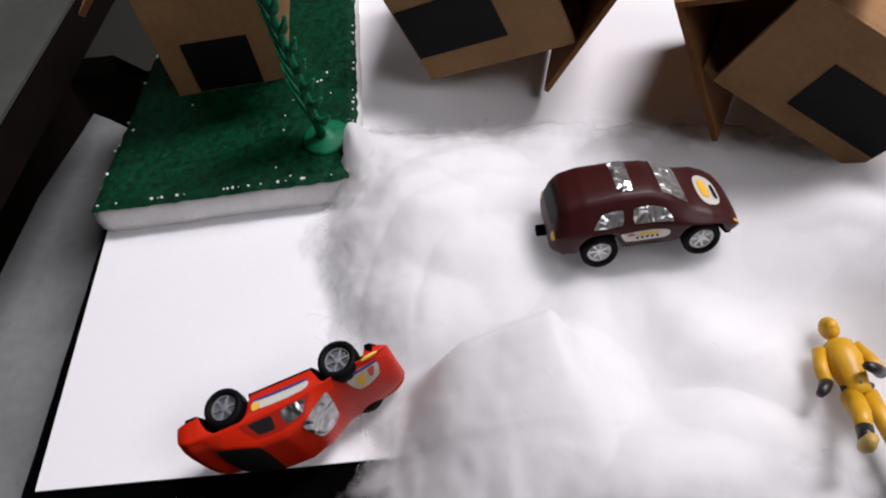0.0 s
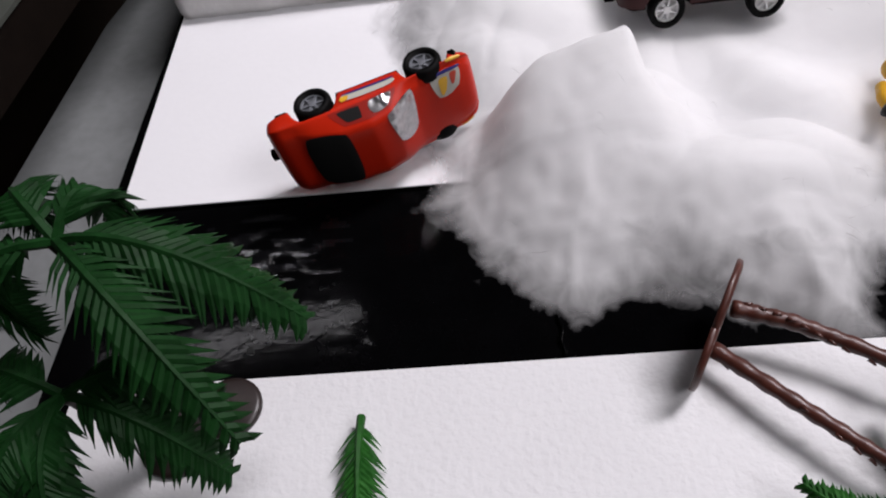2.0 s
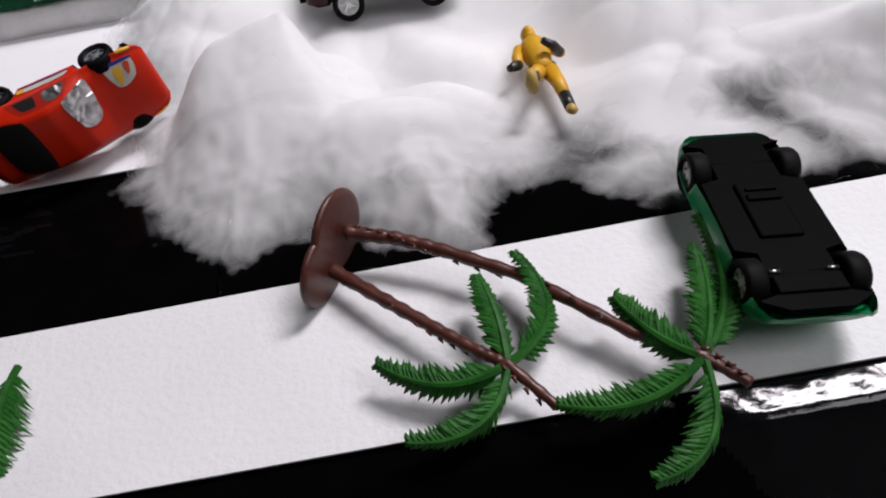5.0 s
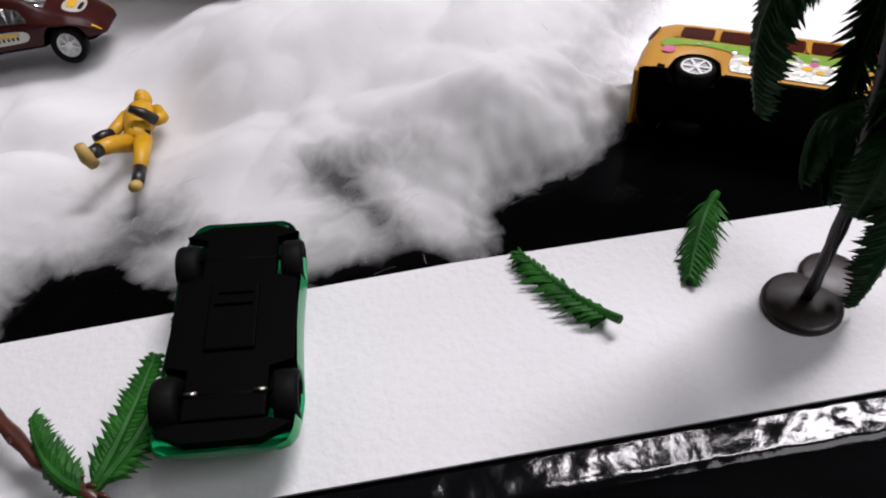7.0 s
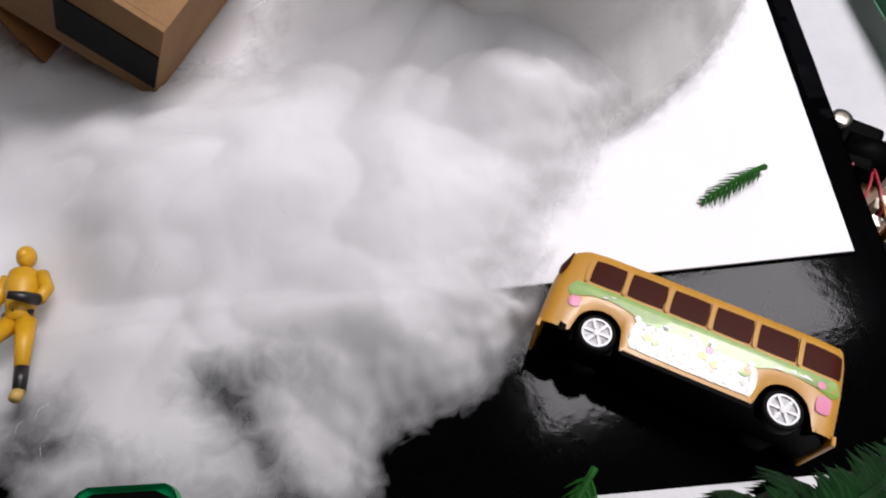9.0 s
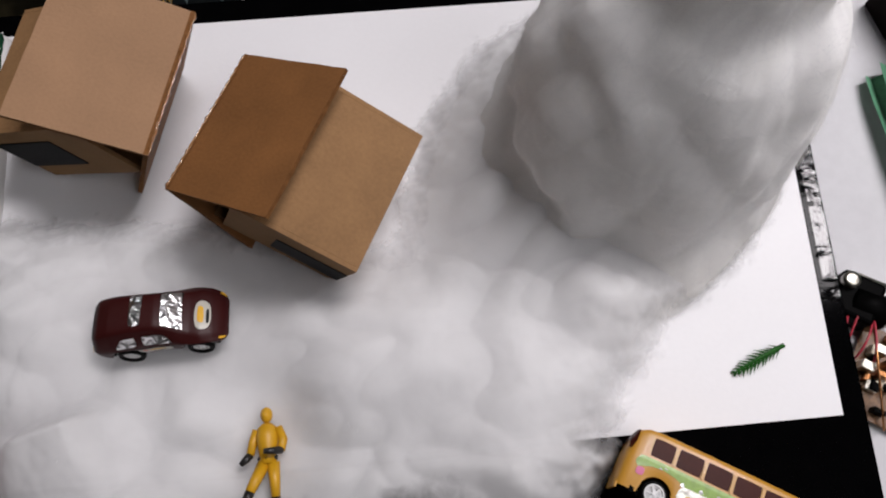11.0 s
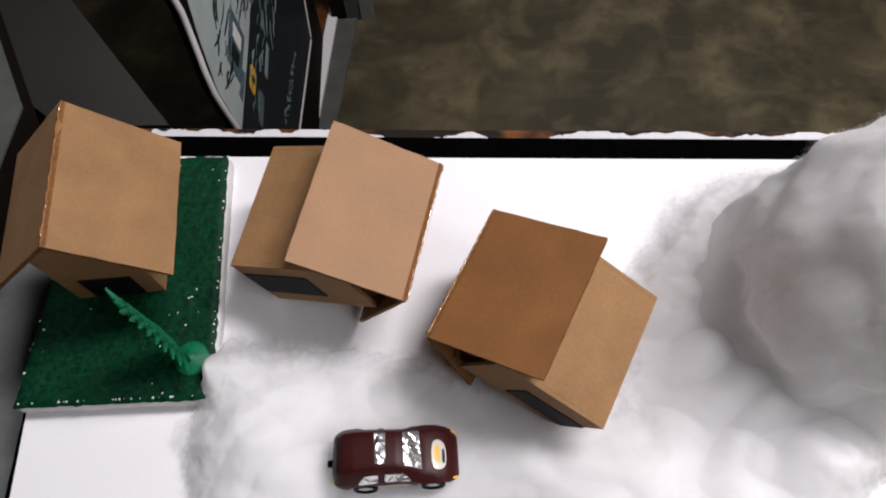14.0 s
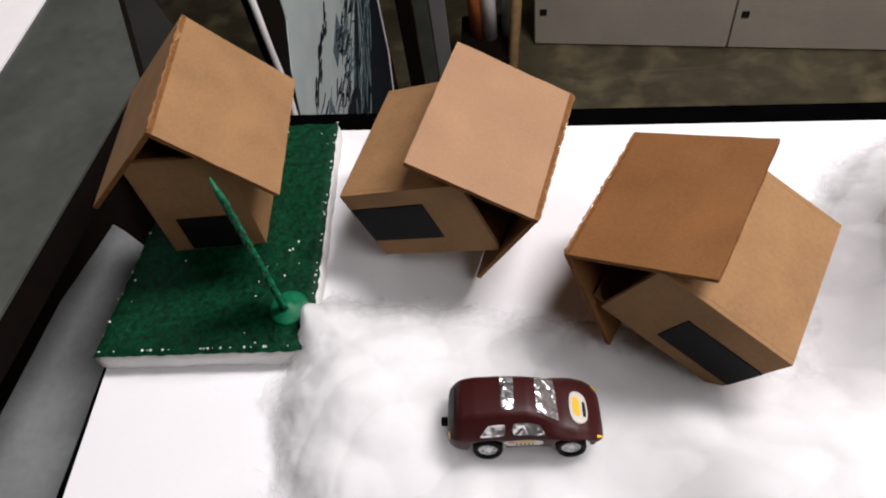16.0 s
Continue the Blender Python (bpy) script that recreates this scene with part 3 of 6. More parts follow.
# ---- table ----
table = thing("table", None, "wooden table painted white with worn brown edges", "table")
back = lambda x: 0.3705 - 0.054 * max(min(x, 0.62), -0.2)
part("table_top", slab(bmesh.new(), [(-0.116, -0.30), (1.25, -0.30), (1.25, back(1.0)), (0.62, back(0.62)), (0.0, back(0.0)), (0.0, 0.21), (-0.031, 0.238), (-0.06, 0.260), (-0.075, 0.252), (-0.088, 0.20), (-0.103, 0.05)], -0.085, -0.0515), WOOD, table)
bm = bmesh.new()
slab(bm, [(0.004, -0.298), (1.248, -0.298), (1.248, back(1.0) - 0.001), (0.62, back(0.62) - 0.001), (0.025, back(0.025) - 0.001), (0.018, 0.345), (0.004, 0.318)], -0.0515, -0.0495)
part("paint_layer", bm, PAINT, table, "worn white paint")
# left piece of the paint, a darker grey than the rest
bm = bmesh.new()
slab(bm, [(-0.118, -0.298), (0.003, -0.298), (0.003, 0.21), (-0.03, 0.24), (-0.06, 0.262), (-0.073, 0.270), (-0.077, 0.252), (-0.090, 0.20), (-0.105, 0.05)], -0.0515, -0.0497)
part("paint_layer", bm, PAINT_GREY, table, "darker grey paint")
for x in (0.03, 1.18):
    for y in (-0.25, 0.29):
        part("leg", box(bmesh.new(), x, x + 0.045, y - 0.02, y + 0.025, FL, -0.085, 0.003), WOOD, table)

# ---- model base ----
base = thing("model_base", None, "thick black model base wrapped in glossy plastic sheet", "model base")
quad = lambda u, v: Vector((-0.0085 + 0.002 * v, -0.175, 0)).lerp(Vector((0.6020, -0.185, 0)), u).lerp(Vector((-0.002, 0.331, 0)).lerp(Vector((0.6365, 0.297, 0)), u), v)
NU, NV = 380, 300
# the stretch of the side edge where the plastic is crumpled
lip = lambda p: (p.x > 0.6055 + 0.0714 * p.y) * ease(0.055, 0.085, p.y) * ease(0.22, 0.18, p.y)
bm = bmesh.new()
grid = []
for j in range(NV + 1):
    row = []
    for i in range(NU + 1):
        p = quad(i / NU, j / NV)
        k = 0.5 + 0.5 * noise.noise(p * 9 + Vector((3, 1, 0)))
        ridge = 1 - 2 * abs(noise.noise(Vector((p.x * 100 + 3 * k, p.y * 250, 1.3))))
        wr = ridge * 0.15 + noise.noise(Vector((p.x * 130, p.y * 330, 5.1))) * 0.6 + noise.noise(Vector((p.x * 260, p.y * 520, 2.1))) * 0.25
        front = max(0.0, min(1.0, (-0.138 - p.y) / 0.003)) * max(0.0, min(1.0, (0.153 + p.y) / 0.003))
        patchy = max(0.0, min(1.0, 0.45 + 1.3 * noise.noise(Vector((p.x * 70, p.y * 90, 7.7)))))
        crease = 0.02 + 1.0 * hill(p.x, p.y, 0.061, -0.026, 0.022, 0.015) + front * 0.05 + 0.35 * math.exp(-((p.x - 0.108) / 0.012) ** 2 - ((p.y + 0.068) / 0.008) ** 2)
        spark = 0.0007 * noise.noise(Vector((p.x * 190, p.y * 230, 3.3))) + 0.0005 * (1 - 2 * abs(noise.noise(Vector((p.x * 120, p.y * 160, 9.1)))))
        p.z = -0.0022 + 0.0008 * wr * crease - 0.12 * max(0.0, min(0.012, -0.1392 - p.y)) * max(0.0, min(1.0, (0.320 - p.x) / 0.012)) + max(front, 0.55 * lip(p)) * spark * (0.06 + (p.x > 0.31) * (0.10 + 0.45 * patchy)) - 0.9 * max(0.0, -0.1487 - 0.004 * p.x - p.y)
        p.z = min(p.z, -0.0009)
        row.append(bm.verts.new(p))
    grid.append(row)
for a, b in zip(grid, grid[1:]):
    for i in range(NU):
        bm.faces.new((a[i], a[i + 1], b[i + 1], b[i])).material_index = 1 if lip(a[i].co) > max(0.2, 0.55 + 0.9 * noise.noise(a[i].co * 90)) or hill(a[i].co.x, a[i].co.y, 0.061, -0.026, 0.027, 0.016) > max(0.2, 0.55 + 1.3 * noise.noise(Vector((a[i].co.x * 75, a[i].co.y * 260, 4.2)))) or a[i].co.y < -0.1385 and a[i].co.x > 0.312 + 0.02 * noise.noise(a[i].co * 60) else 0
cover = part("plastic_cover", bm, PLASTIC, base, "creased glossy black plastic", smooth=True)
cover.data.materials.append(PLASTIC_EDGE)
bm = bmesh.new()
slab(bm, [tuple(quad(u, v))[:2] for u, v in ((0.01, 0.09), (0.99, 0.09), (0.99, 0.99), (0.01, 0.99))], -0.0495, -0.0115)
part("core", bm, TAPE, base, "black base block")
bm = bmesh.new()
for (u0, v0), (u1, v1) in (((0, 0), (1, 0)), ((1, 0), (1, 1)), ((1, 1), (0, 1)), ((0, 1), (0, 0))):
    q = [quad(u0 + (u1 - u0) * k / 40, v0 + (v1 - v0) * k / 40) for k in range(41)]
    vs = [(bm.verts.new((p.x, p.y, -0.0495)), bm.verts.new((p.x + 0.0004 * noise.noise(p * 90), p.y, -0.0016 - 0.9 * max(0.0, -0.1487 - 0.004 * p.x - p.y)))) for p in q]
    for (a, b), (c, d) in zip(vs, vs[1:]):
        bm.faces.new((a, c, d, b))
part("side_cover", bm, PLASTIC, base, smooth=True)
# a seam in the road's plastic
bm = bmesh.new()
tube(bm, [(0.1635 + 0.0006 * math.sin(k * 1.7), -0.0745 + k * 0.0022, -0.0010) for k in range(9)], 0.0006, 6)
part("seam", bm, PLASTIC, base, smooth=True)

board = bmesh.new()
slab(board, [(0.0, 0.0), (0.6025, 0.0), (0.6225, 0.280), (0.30, 0.2965), (-0.004, 0.3125)], -0.0009, 0.0)
bmesh.ops.bevel(board, geom=[e for e in board.edges], offset=0.0002, segments=1, affect="EDGES")
lone("white_board", board, BOARD, "smooth white board laid over the black base", "board")
strip = bmesh.new()
slab(strip, [(0.0035, -0.1388), (0.30, -0.1392), (0.6035, -0.1408), (0.6060, -0.080), (0.40, -0.0742), (0.0055, -0.0762)], -0.0009, 0.0)
bmesh.ops.bevel(strip, geom=[e for e in strip.edges], offset=0.0002, segments=1, affect="EDGES")
lone("white_strip", strip, STRIP, "white polystyrene strip beside the black road", "strip")


# ---- green foam plot ----
plot = thing("foam_plot", None, "polystyrene block with a rough green painted top", "foam block")
FQ = [Vector((-0.0005, 0.1205, 0)), Vector((0.1232, 0.1222, 0)), Vector((0.1166, 0.2965, 0)), Vector((0.0150, 0.2985, 0))]


def foam_grid(z_at, nu, nv, ragged):
    bm = bmesh.new()
    rows = []
    for j in range(nv + 1):
        r = []
        for i in range(nu + 1):
            u, v = i / nu, j / nv
            p = FQ[0].lerp(FQ[1], u).lerp(FQ[3].lerp(FQ[2], u), v)
            e = noise.noise(p * 210) * ragged
            p.x += e * (u < 0.01 or u > 0.99)
            p.y += noise.noise(p * 190 + Vector((5, 0, 0))) * ragged * (v < 0.01 or v > 0.99)
            p.z = z_at(p, u, v)
            r.append(bm.verts.new(p))
        rows.append(r)
    for a, b in zip(rows, rows[1:]):
        for i in range(nu):
            bm.faces.new((a[i], a[i + 1], b[i + 1], b[i]))
    return bm, rows


def top_z(p, u, v):
    edge = min(u, 1 - u) * 0.1 + 1e-4, min(v, 1 - v) * 0.17 + 1e-4
    d = min(edge)
    return 0.0176 + 0.0006 * noise.noise(p * 260) + 0.0005 * noise.noise(p * 60) - 0.0018 * max(0, 1 - d / 0.003)


bm, rows = foam_grid(top_z, 60, 90, 0.0011)
part("green_top", bm, GREEN_PAINT, plot, "glossy dark green paint", smooth=True)
bm = bmesh.new()
ring = [FQ[k].lerp(FQ[(k + 1) % 4], t / 30) for k in range(4) for t in range(30)]
levels = (0.0, 0.005, 0.011, 0.0157)
vs = []
for z in levels:
    vs.append([])
    for p in ring:
        c = (FQ[0] + FQ[2]) / 2
        d = (p - c).normalized()
        q = p + d * (0.0012 * noise.noise(Vector((p.x * 120, p.y * 120, z * 150))) + (0.0002 if 0 < z < 0.012 else -0.0012))
        vs[-1].append(bm.verts.new((q.x, q.y, z + 0.0008 * noise.noise(p * 200) * (z > 0.012))))
n = len(ring)
for a, b in zip(vs, vs[1:]):
    for k in range(n):
        bm.faces.new((a[k], a[(k + 1) % n], b[(k + 1) % n], b[k]))
bm.faces.new(vs[-1])
part("foam_body", bm, FOAM, plot, "bare white foam edge", smooth=True)
rnd = random.Random(11)
bm = bmesh.new()
for _ in range(95):
    u, v = rnd.random(), rnd.random()
    if rnd.random() < 0.5:
        u, v = (rnd.choice((0.01, 0.985, 0.99)), v) if rnd.random() < 0.6 else (u, 0.015)
    if 0.1 < u < 0.85 and v > 0.4 and rnd.random() < 0.6:
        continue
    p = FQ[0].lerp(FQ[1], u).lerp(FQ[3].lerp(FQ[2], u), v)
    r = rnd.uniform(0.0003, 0.0009)
    ball(bm, (p.x, p.y, 0.0174), (r, r, r * 0.8), 6, 4)
tagged(part("bead_speckle", bm, FOAM, plot, "white beads showing through the paint", smooth=True), "white beads showing through the paint", kind="stuff")

# small green tree standing on the plot
ft = thing("painted_tree", pose(0.1068, 0.1462, 0.0176), "small green painted tree on a round foot, on the foam plot", "tree")
bm = bmesh.new()
lathe(bm, [(0.0112, 0), (0.0114, 0.0006), (0.0100, 0.0014), (0.006, 0.0022), (0.0035, 0.0034), (0.002, 0.0050)], 24, "z")
part("foot", bm, FOAM_TREE, ft, smooth=True, m=pose(0.001, 0.002, 0))
TURN = pose(0, 0, 0, 0, 0, 127)
bm = bmesh.new()
pts = [TURN @ Vector((0.0004 * math.sin(k * 1.3), 0, 0.004 + k * 0.0090)) + Vector((-0.0005 * k, 0.0007 * k, 0)) for k in range(11)]
tube(bm, pts, [0.0022 - 0.00010 * k for k in range(11)], 8)
part("stem", bm, FOAM_TREE, ft, smooth=True)
for k in range(2, 11):
    for s in (-1, 1):
        reach = 0.0200 - 0.0012 * k
        bm = bmesh.new()
        w = TURN.to_3x3() @ Vector((s, 0, 0))
        tube(bm, [pts[k - 1], pts[k - 1] + w * reach * 0.5 + Vector((0, 0, 0.004)), pts[k - 1] + w * reach + Vector((0, 0, 0.013))], [0.0019, 0.0019, 0.0007], 6)
        part("branch", bm, FOAM_TREE, ft, smooth=True)


# ---- cardboard houses ----
def house(name, m, lean, roof_r, roof_l, half, body, door, tones, label):
    """A folded card roof (pitch, length and skew of each side) on a box that sits a little askew under it."""
    h = thing(name, m, label, "model house", "cardboard houses")
    t = 0.0026
    tone_r, tone_l, tone_box = tones
    rnd = random.Random(int(half * 1e5) + int(m.translation.x * 1e4))
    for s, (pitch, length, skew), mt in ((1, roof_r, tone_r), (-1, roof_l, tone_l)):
        bm = bmesh.new()
        nx, ny = 8, 10
        sheets = []
        bow = rnd.uniform(-0.0005, 0.0005)
        for z in (-t if s > 0 else 0.0, 0.0 if s > 0 else t):
            rows = []
            for i in range(nx + 1):
                u = i / nx
                row = []
                for j in range(ny + 1):
                    w = j / ny
                    edge = i == nx or j in (0, ny)
                    x, y = length * u, -half + 2 * half * w + skew * u
                    if edge:
                        x += rnd.uniform(-0.00022, 0.00022)
                        y += rnd.uniform(-0.00022, 0.00022)
                    row.append(bm.verts.new((x, y, z + bow * math.sin(math.pi * w) * u + 0.00012 * noise.noise(Vector((x * 90, y * 90, s))))))
                rows.append(row)
            sheets.append(rows)
        lo, hi = sheets
        for rows in sheets:
            for p, q in zip(rows, rows[1:]):
                for j in range(ny):
                    bm.faces.new((p[j], p[j + 1], q[j + 1], q[j]))
        rim = [(i, 0) for i in range(nx)] + [(nx, j) for j in range(ny)] + [(i, ny) for i in range(nx, 0, -1)] + [(0, j) for j in range(ny, 0, -1)]
        for (i, j), (k, l) in zip(rim, rim[1:] + rim[:1]):
            bm.faces.new((lo[i][j], lo[k][l], hi[k][l], hi[i][j])).material_index = 1
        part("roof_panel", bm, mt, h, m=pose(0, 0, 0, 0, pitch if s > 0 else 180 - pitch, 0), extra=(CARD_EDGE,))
    hw, height, front, back, shift, turn = body
    inner = pose(0, 0, 0, 0, lean, 0) @ pose(0, 0, 0, 0, 0, turn)
    top = -hw - 0.0065
    for s in (-1, 1):
        bm = bmesh.new()
        box(bm, shift + s * hw - (t if s > 0 else 0), shift + s * hw + (t if s < 0 else 0), -front + t, back - t, -height, -abs(shift + s * hw) - 0.0062, 0.0002)
        part("side_wall", bm, tone_box, h, m=inner)
        bm = bmesh.new()
        box(bm, shift - hw, shift + hw, -front if s < 0 else back - t, -front + t if s < 0 else back, -height, top, 0.0002)
        part("end_wall", bm, tone_box, h, m=inner)
    bm = bmesh.new()
    box(bm, shift - hw + t, shift + hw - t, -front + t, back - t, -height + 0.0004, -height + t)
    part("base_card", bm, tone_box, h, m=inner)
    x0, x1, z0, z1 = door
    bm = bmesh.new()
    box(bm, shift + x0, shift + x1, -front - 0.0007, -front + 0.0001, z0, z1, 0.0002)
    part("door", bm, TAPE, h, "black paper door", m=inner)
    bm = bmesh.new()
    seam = [(0.0003 * math.sin(k * 0.9), -half + 0.001 + (2 * half - 0.002) * k / 59, 0.0002 * math.sin(k * 1.7)) for k in range(60)]
    tube(bm, seam, [rnd.uniform(0.0004, 0.0007) + (0.0004 if rnd.random() < 0.15 else 0.0) for _ in seam], 8)
    part("glue_seam", bm, GLUE, h, "shiny hot glue along the ridge", smooth=True)
    return h


house("cardboard_house", pose(0.0645, 0.2213, 0.1295, 0.9, 2.3, 3.8), -0.9, (45.7, 0.0706, 0), (45.2, 0.0706, 0), 0.0441, (0.028, 0.1120, 0.0295, 0.0425, -0.006, 0),
      (-0.016, 0.016, -0.1105, -0.082), (CARD, CARD, CARD), "upright brown cardboard house standing on the green plot")
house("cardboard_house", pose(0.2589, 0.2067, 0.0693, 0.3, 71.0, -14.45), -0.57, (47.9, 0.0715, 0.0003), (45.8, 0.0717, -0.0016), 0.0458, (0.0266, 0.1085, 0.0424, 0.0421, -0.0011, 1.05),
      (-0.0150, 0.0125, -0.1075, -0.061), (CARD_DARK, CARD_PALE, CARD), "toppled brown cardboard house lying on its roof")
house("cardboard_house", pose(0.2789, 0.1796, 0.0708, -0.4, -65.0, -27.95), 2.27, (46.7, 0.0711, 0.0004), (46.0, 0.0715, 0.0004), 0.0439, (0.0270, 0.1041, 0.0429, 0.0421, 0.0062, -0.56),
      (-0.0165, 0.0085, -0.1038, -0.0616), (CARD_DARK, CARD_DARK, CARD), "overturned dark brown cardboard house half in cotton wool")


# ---- toy vehicles ----
def wheel(parent, name, x, y, z, r, w, rim_mat, spokes=6, side=1, wide=0.86, inset=0.16):
    bm = bmesh.new()
    lathe(bm, [(r * 0.62, -w / 2), (r * 0.9, -w / 2), (r, -w * 0.32), (r, w * 0.32), (r * 0.92, w / 2), (r * 0.80 * wide, w / 2), (r * 0.76 * wide, w * inset), (r * 0.2, w * inset)], 28)
    tyre = part("wheel", bm, TYRE, parent, "black wheel", smooth=True, m=pose(x, y, z) @ (Matrix.Identity(4) if side > 0 else pose(0, 0, 0, 0, 0, 180)))
    bm = bmesh.new()
    f = r * wide
    lathe(bm, [(f * 0.65, w * (inset + 0.01)), (f * 0.65, w * (inset + 0.14)), (f * 0.75, w * (inset + 0.14)), (f * 0.75, w * (inset + 0.01))], 28)
    lathe(bm, [(r * 0.20, w * (inset + 0.01)), (r * 0.20, w * (inset + 0.16)), (r * 0.1, w * (inset + 0.19))], 12)
    for k in range(spokes):
        box(bm, f * 0.15, f * 0.66, w * (inset + 0.01), w * (inset + 0.13), -f * 0.065, f * 0.065, 0, pose(0, 0, 0, 0, 360 * k / spokes, 0))
    part("rim", bm, rim_mat, tyre, "spoked rim")
    return tyre


class Shell:
    """A car body lofted along x: heights of top and belt, width, and wheel arches."""

    def __init__(self, xs, top, belt, half, sill, axles, arch, roof_ratio):
        self.xs, self.top, self.belt, self.half, self.sill = xs, top, belt, half, sill
        self.axles, self.arch, self.roof = axles, arch, roof_ratio

    def at(self, x, v, low=None):
        f = lambda ys: float(np.interp(x, self.xs, ys))
        top, w = f(self.top), f(self.half)
        belt = min(f(self.belt), top - 0.001)
        sill = self.sill
        for a in self.axles:
            d = abs(x - a)
            if d < self.arch:
                sill = max(sill, self.axle_z + math.sqrt(self.arch ** 2 - d ** 2))
        sill = min(sill, belt - 0.0006)
        wr = w * f(self.roof)
        if v < 0.5:
            k = v / 0.5
            return w * (0.95 + 0.05 * math.sin(min(1, k * 1.25) * math.pi / 2)), sill + (belt - sill) * k
        if v < 0.8:
            k = (v - 0.5) / 0.3
            return w + (wr - w) * k ** 1.15, belt + (top - 0.0016 - belt) * k
        k = (v - 0.8) / 0.2
        return wr * math.cos(k * math.pi / 2) ** 0.8 if k < 1 else 0.0, top - 0.0016 + 0.0016 * math.sin(k * math.pi / 2)

    axle_z = 0.0068

    def body(self, n=64, m=18):
        bm = bmesh.new()
        x0, x1 = self.xs[0], self.xs[-1]
        rings = []
        for i in range(n + 1):
            x = x0 + (x1 - x0) * i / n
            ring = []
            for j in range(-m, m + 1):
                y, z = self.at(x, 1 - abs(j) / m)
                ring.append(bm.verts.new((x, y * (1 if j > 0 else -1) if j else 0.0, z)))
            rings.append(ring)
        for a, b in zip(rings, rings[1:]):
            for k in range(2 * m):
                bm.faces.new((a[k], a[k + 1], b[k + 1], b[k]))
        for ring in (rings[0], rings[-1]):
            bm.faces.new(ring)
        return bm

    def patch(self, corners, side=1, lift=0.00025, n=8, round_to=0.6):
        """A piece laid on the shell between four (x, v) corners; v over 1 runs on past the middle of the roof."""
        bm = bmesh.new()

        def place(x, v):
            s = side
            if v > 1:
                s, v = -side, 2 - v
            y, z = self.at(x, v)
            return Vector((x, s * y, z))

        g = []
        (a, b, c, d) = [Vector(q) for q in corners]
        for i in range(n + 1):
            row = []
            for j in range(n + 1):
                u, w = 2 * i / n - 1, 2 * j / n - 1
                ru, rw = u * math.sqrt(1 - w * w / 2), w * math.sqrt(1 - u * u / 2)
                u, w = u + (ru - u) * round_to, w + (rw - w) * round_to
                q = a.lerp(b, (u + 1) / 2).lerp(d.lerp(c, (u + 1) / 2), (w + 1) / 2)
                p = place(q.x, q.y)
                e = 0.0006
                tx = place(q.x + e, q.y) - place(q.x - e, q.y)
                tv = place(q.x, min(q.y + 0.02, 1.98)) - place(q.x, q.y - 0.02)
                nn = tx.cross(tv)
                if nn.length < 1e-12:
                    nn = Vector((0, side, 0.5))
                nn.normalize()
                if nn.dot(Vector((0.0, p.y, 0.004))) < 0:
                    nn = -nn
                row.append(bm.verts.new(p + nn * lift))
            g.append(row)
        for r, s in zip(g, g[1:]):
            for k in range(n):
                bm.faces.new((r[k], r[k + 1], s[k + 1], s[k]))
        return bm


def chassis(parent, x0, x1, w, z0, z1, axles, detail=False):
    bm = bmesh.new()
    out = []
    for x in np.linspace(x0, x1, 40):
        k = min(1, min(x - x0, x1 - x) / 0.008 + 0.55)
        hw = w * min(1, k)
        if min(abs(x - a) for a in axles) < 0.0085:
            hw = w * 0.62
        out.append((float(x), hw))
    slab(bm, out + [(x, -h) for x, h in out[::-1]], z0, z1)
    c = part("chassis", bm, CHASSIS, parent, "black plastic underside")
    if detail:
        bm = bmesh.new()
        box(bm, -0.010, 0.012, -0.0070, 0.0062, z0 - 0.0012, z0, 0.0006)
        box(bm, 0.004, 0.0062, -0.0055, 0.0050, z0 - 0.0022, z0 - 0.0010, 0.0003)
        box(bm, 0.0080, 0.0092, -0.0048, 0.0050, z0 - 0.0020, z0 - 0.0010, 0.0003)
        box(bm, -0.030, -0.024, -0.010, 0.010, z0 - 0.001, z0, 0.0004)
        part("gear_case", bm, CHASSIS, c)
        for a in axles:
            bm = bmesh.new()
            tube(bm, [(a, -w * 0.95, z0 + 0.0006), (a, w * 0.95, z0 + 0.0006)], 0.0007, 8)
            if a == axles[0]:
                for sg in (-1, 1):
                    pin = bmesh.new()
                    tube(pin, [(a, sg * w * 0.42, z0 - 0.0004), (a, sg * w * 0.62, z0 - 0.0004)], 0.0006, 8)
                    part("axle_pin", pin, STEEL, c, "short steel axle end", smooth=True)
            part("axle", bm, CHASSIS, c, "thin steel axle", smooth=True)
    return c


# maroon hatchback
XS = [-0.0385, -0.0372, -0.0345, -0.031, -0.024, -0.010, 0.002, 0.009, 0.016, 0.0195, 0.025, 0.031, 0.0355, 0.0378, 0.0385]
hatch = Shell(XS, [0.0135, 0.0178, 0.0232, 0.0262, 0.0280, 0.0288, 0.0280, 0.0256, 0.0212, 0.0196, 0.0184, 0.0162, 0.0132, 0.0106, 0.0092],
              [0.0125, 0.0147, 0.0158, 0.0163, 0.0165, 0.0165, 0.0163, 0.0160, 0.0156, 0.0153, 0.0148, 0.0135, 0.0113, 0.0092, 0.0080],
              [0.0112, 0.0138, 0.0158, 0.0168, 0.0172, 0.0164, 0.0160, 0.0163, 0.0170, 0.0173, 0.0171, 0.0162, 0.0146, 0.0127, 0.0105],
              0.0080, (-0.0190, 0.0222), 0.0094,
              [0.85, 0.80, 0.73, 0.69, 0.66, 0.66, 0.66, 0.68, 0.72, 0.78, 0.86, 0.86, 0.86, 0.86, 0.86])


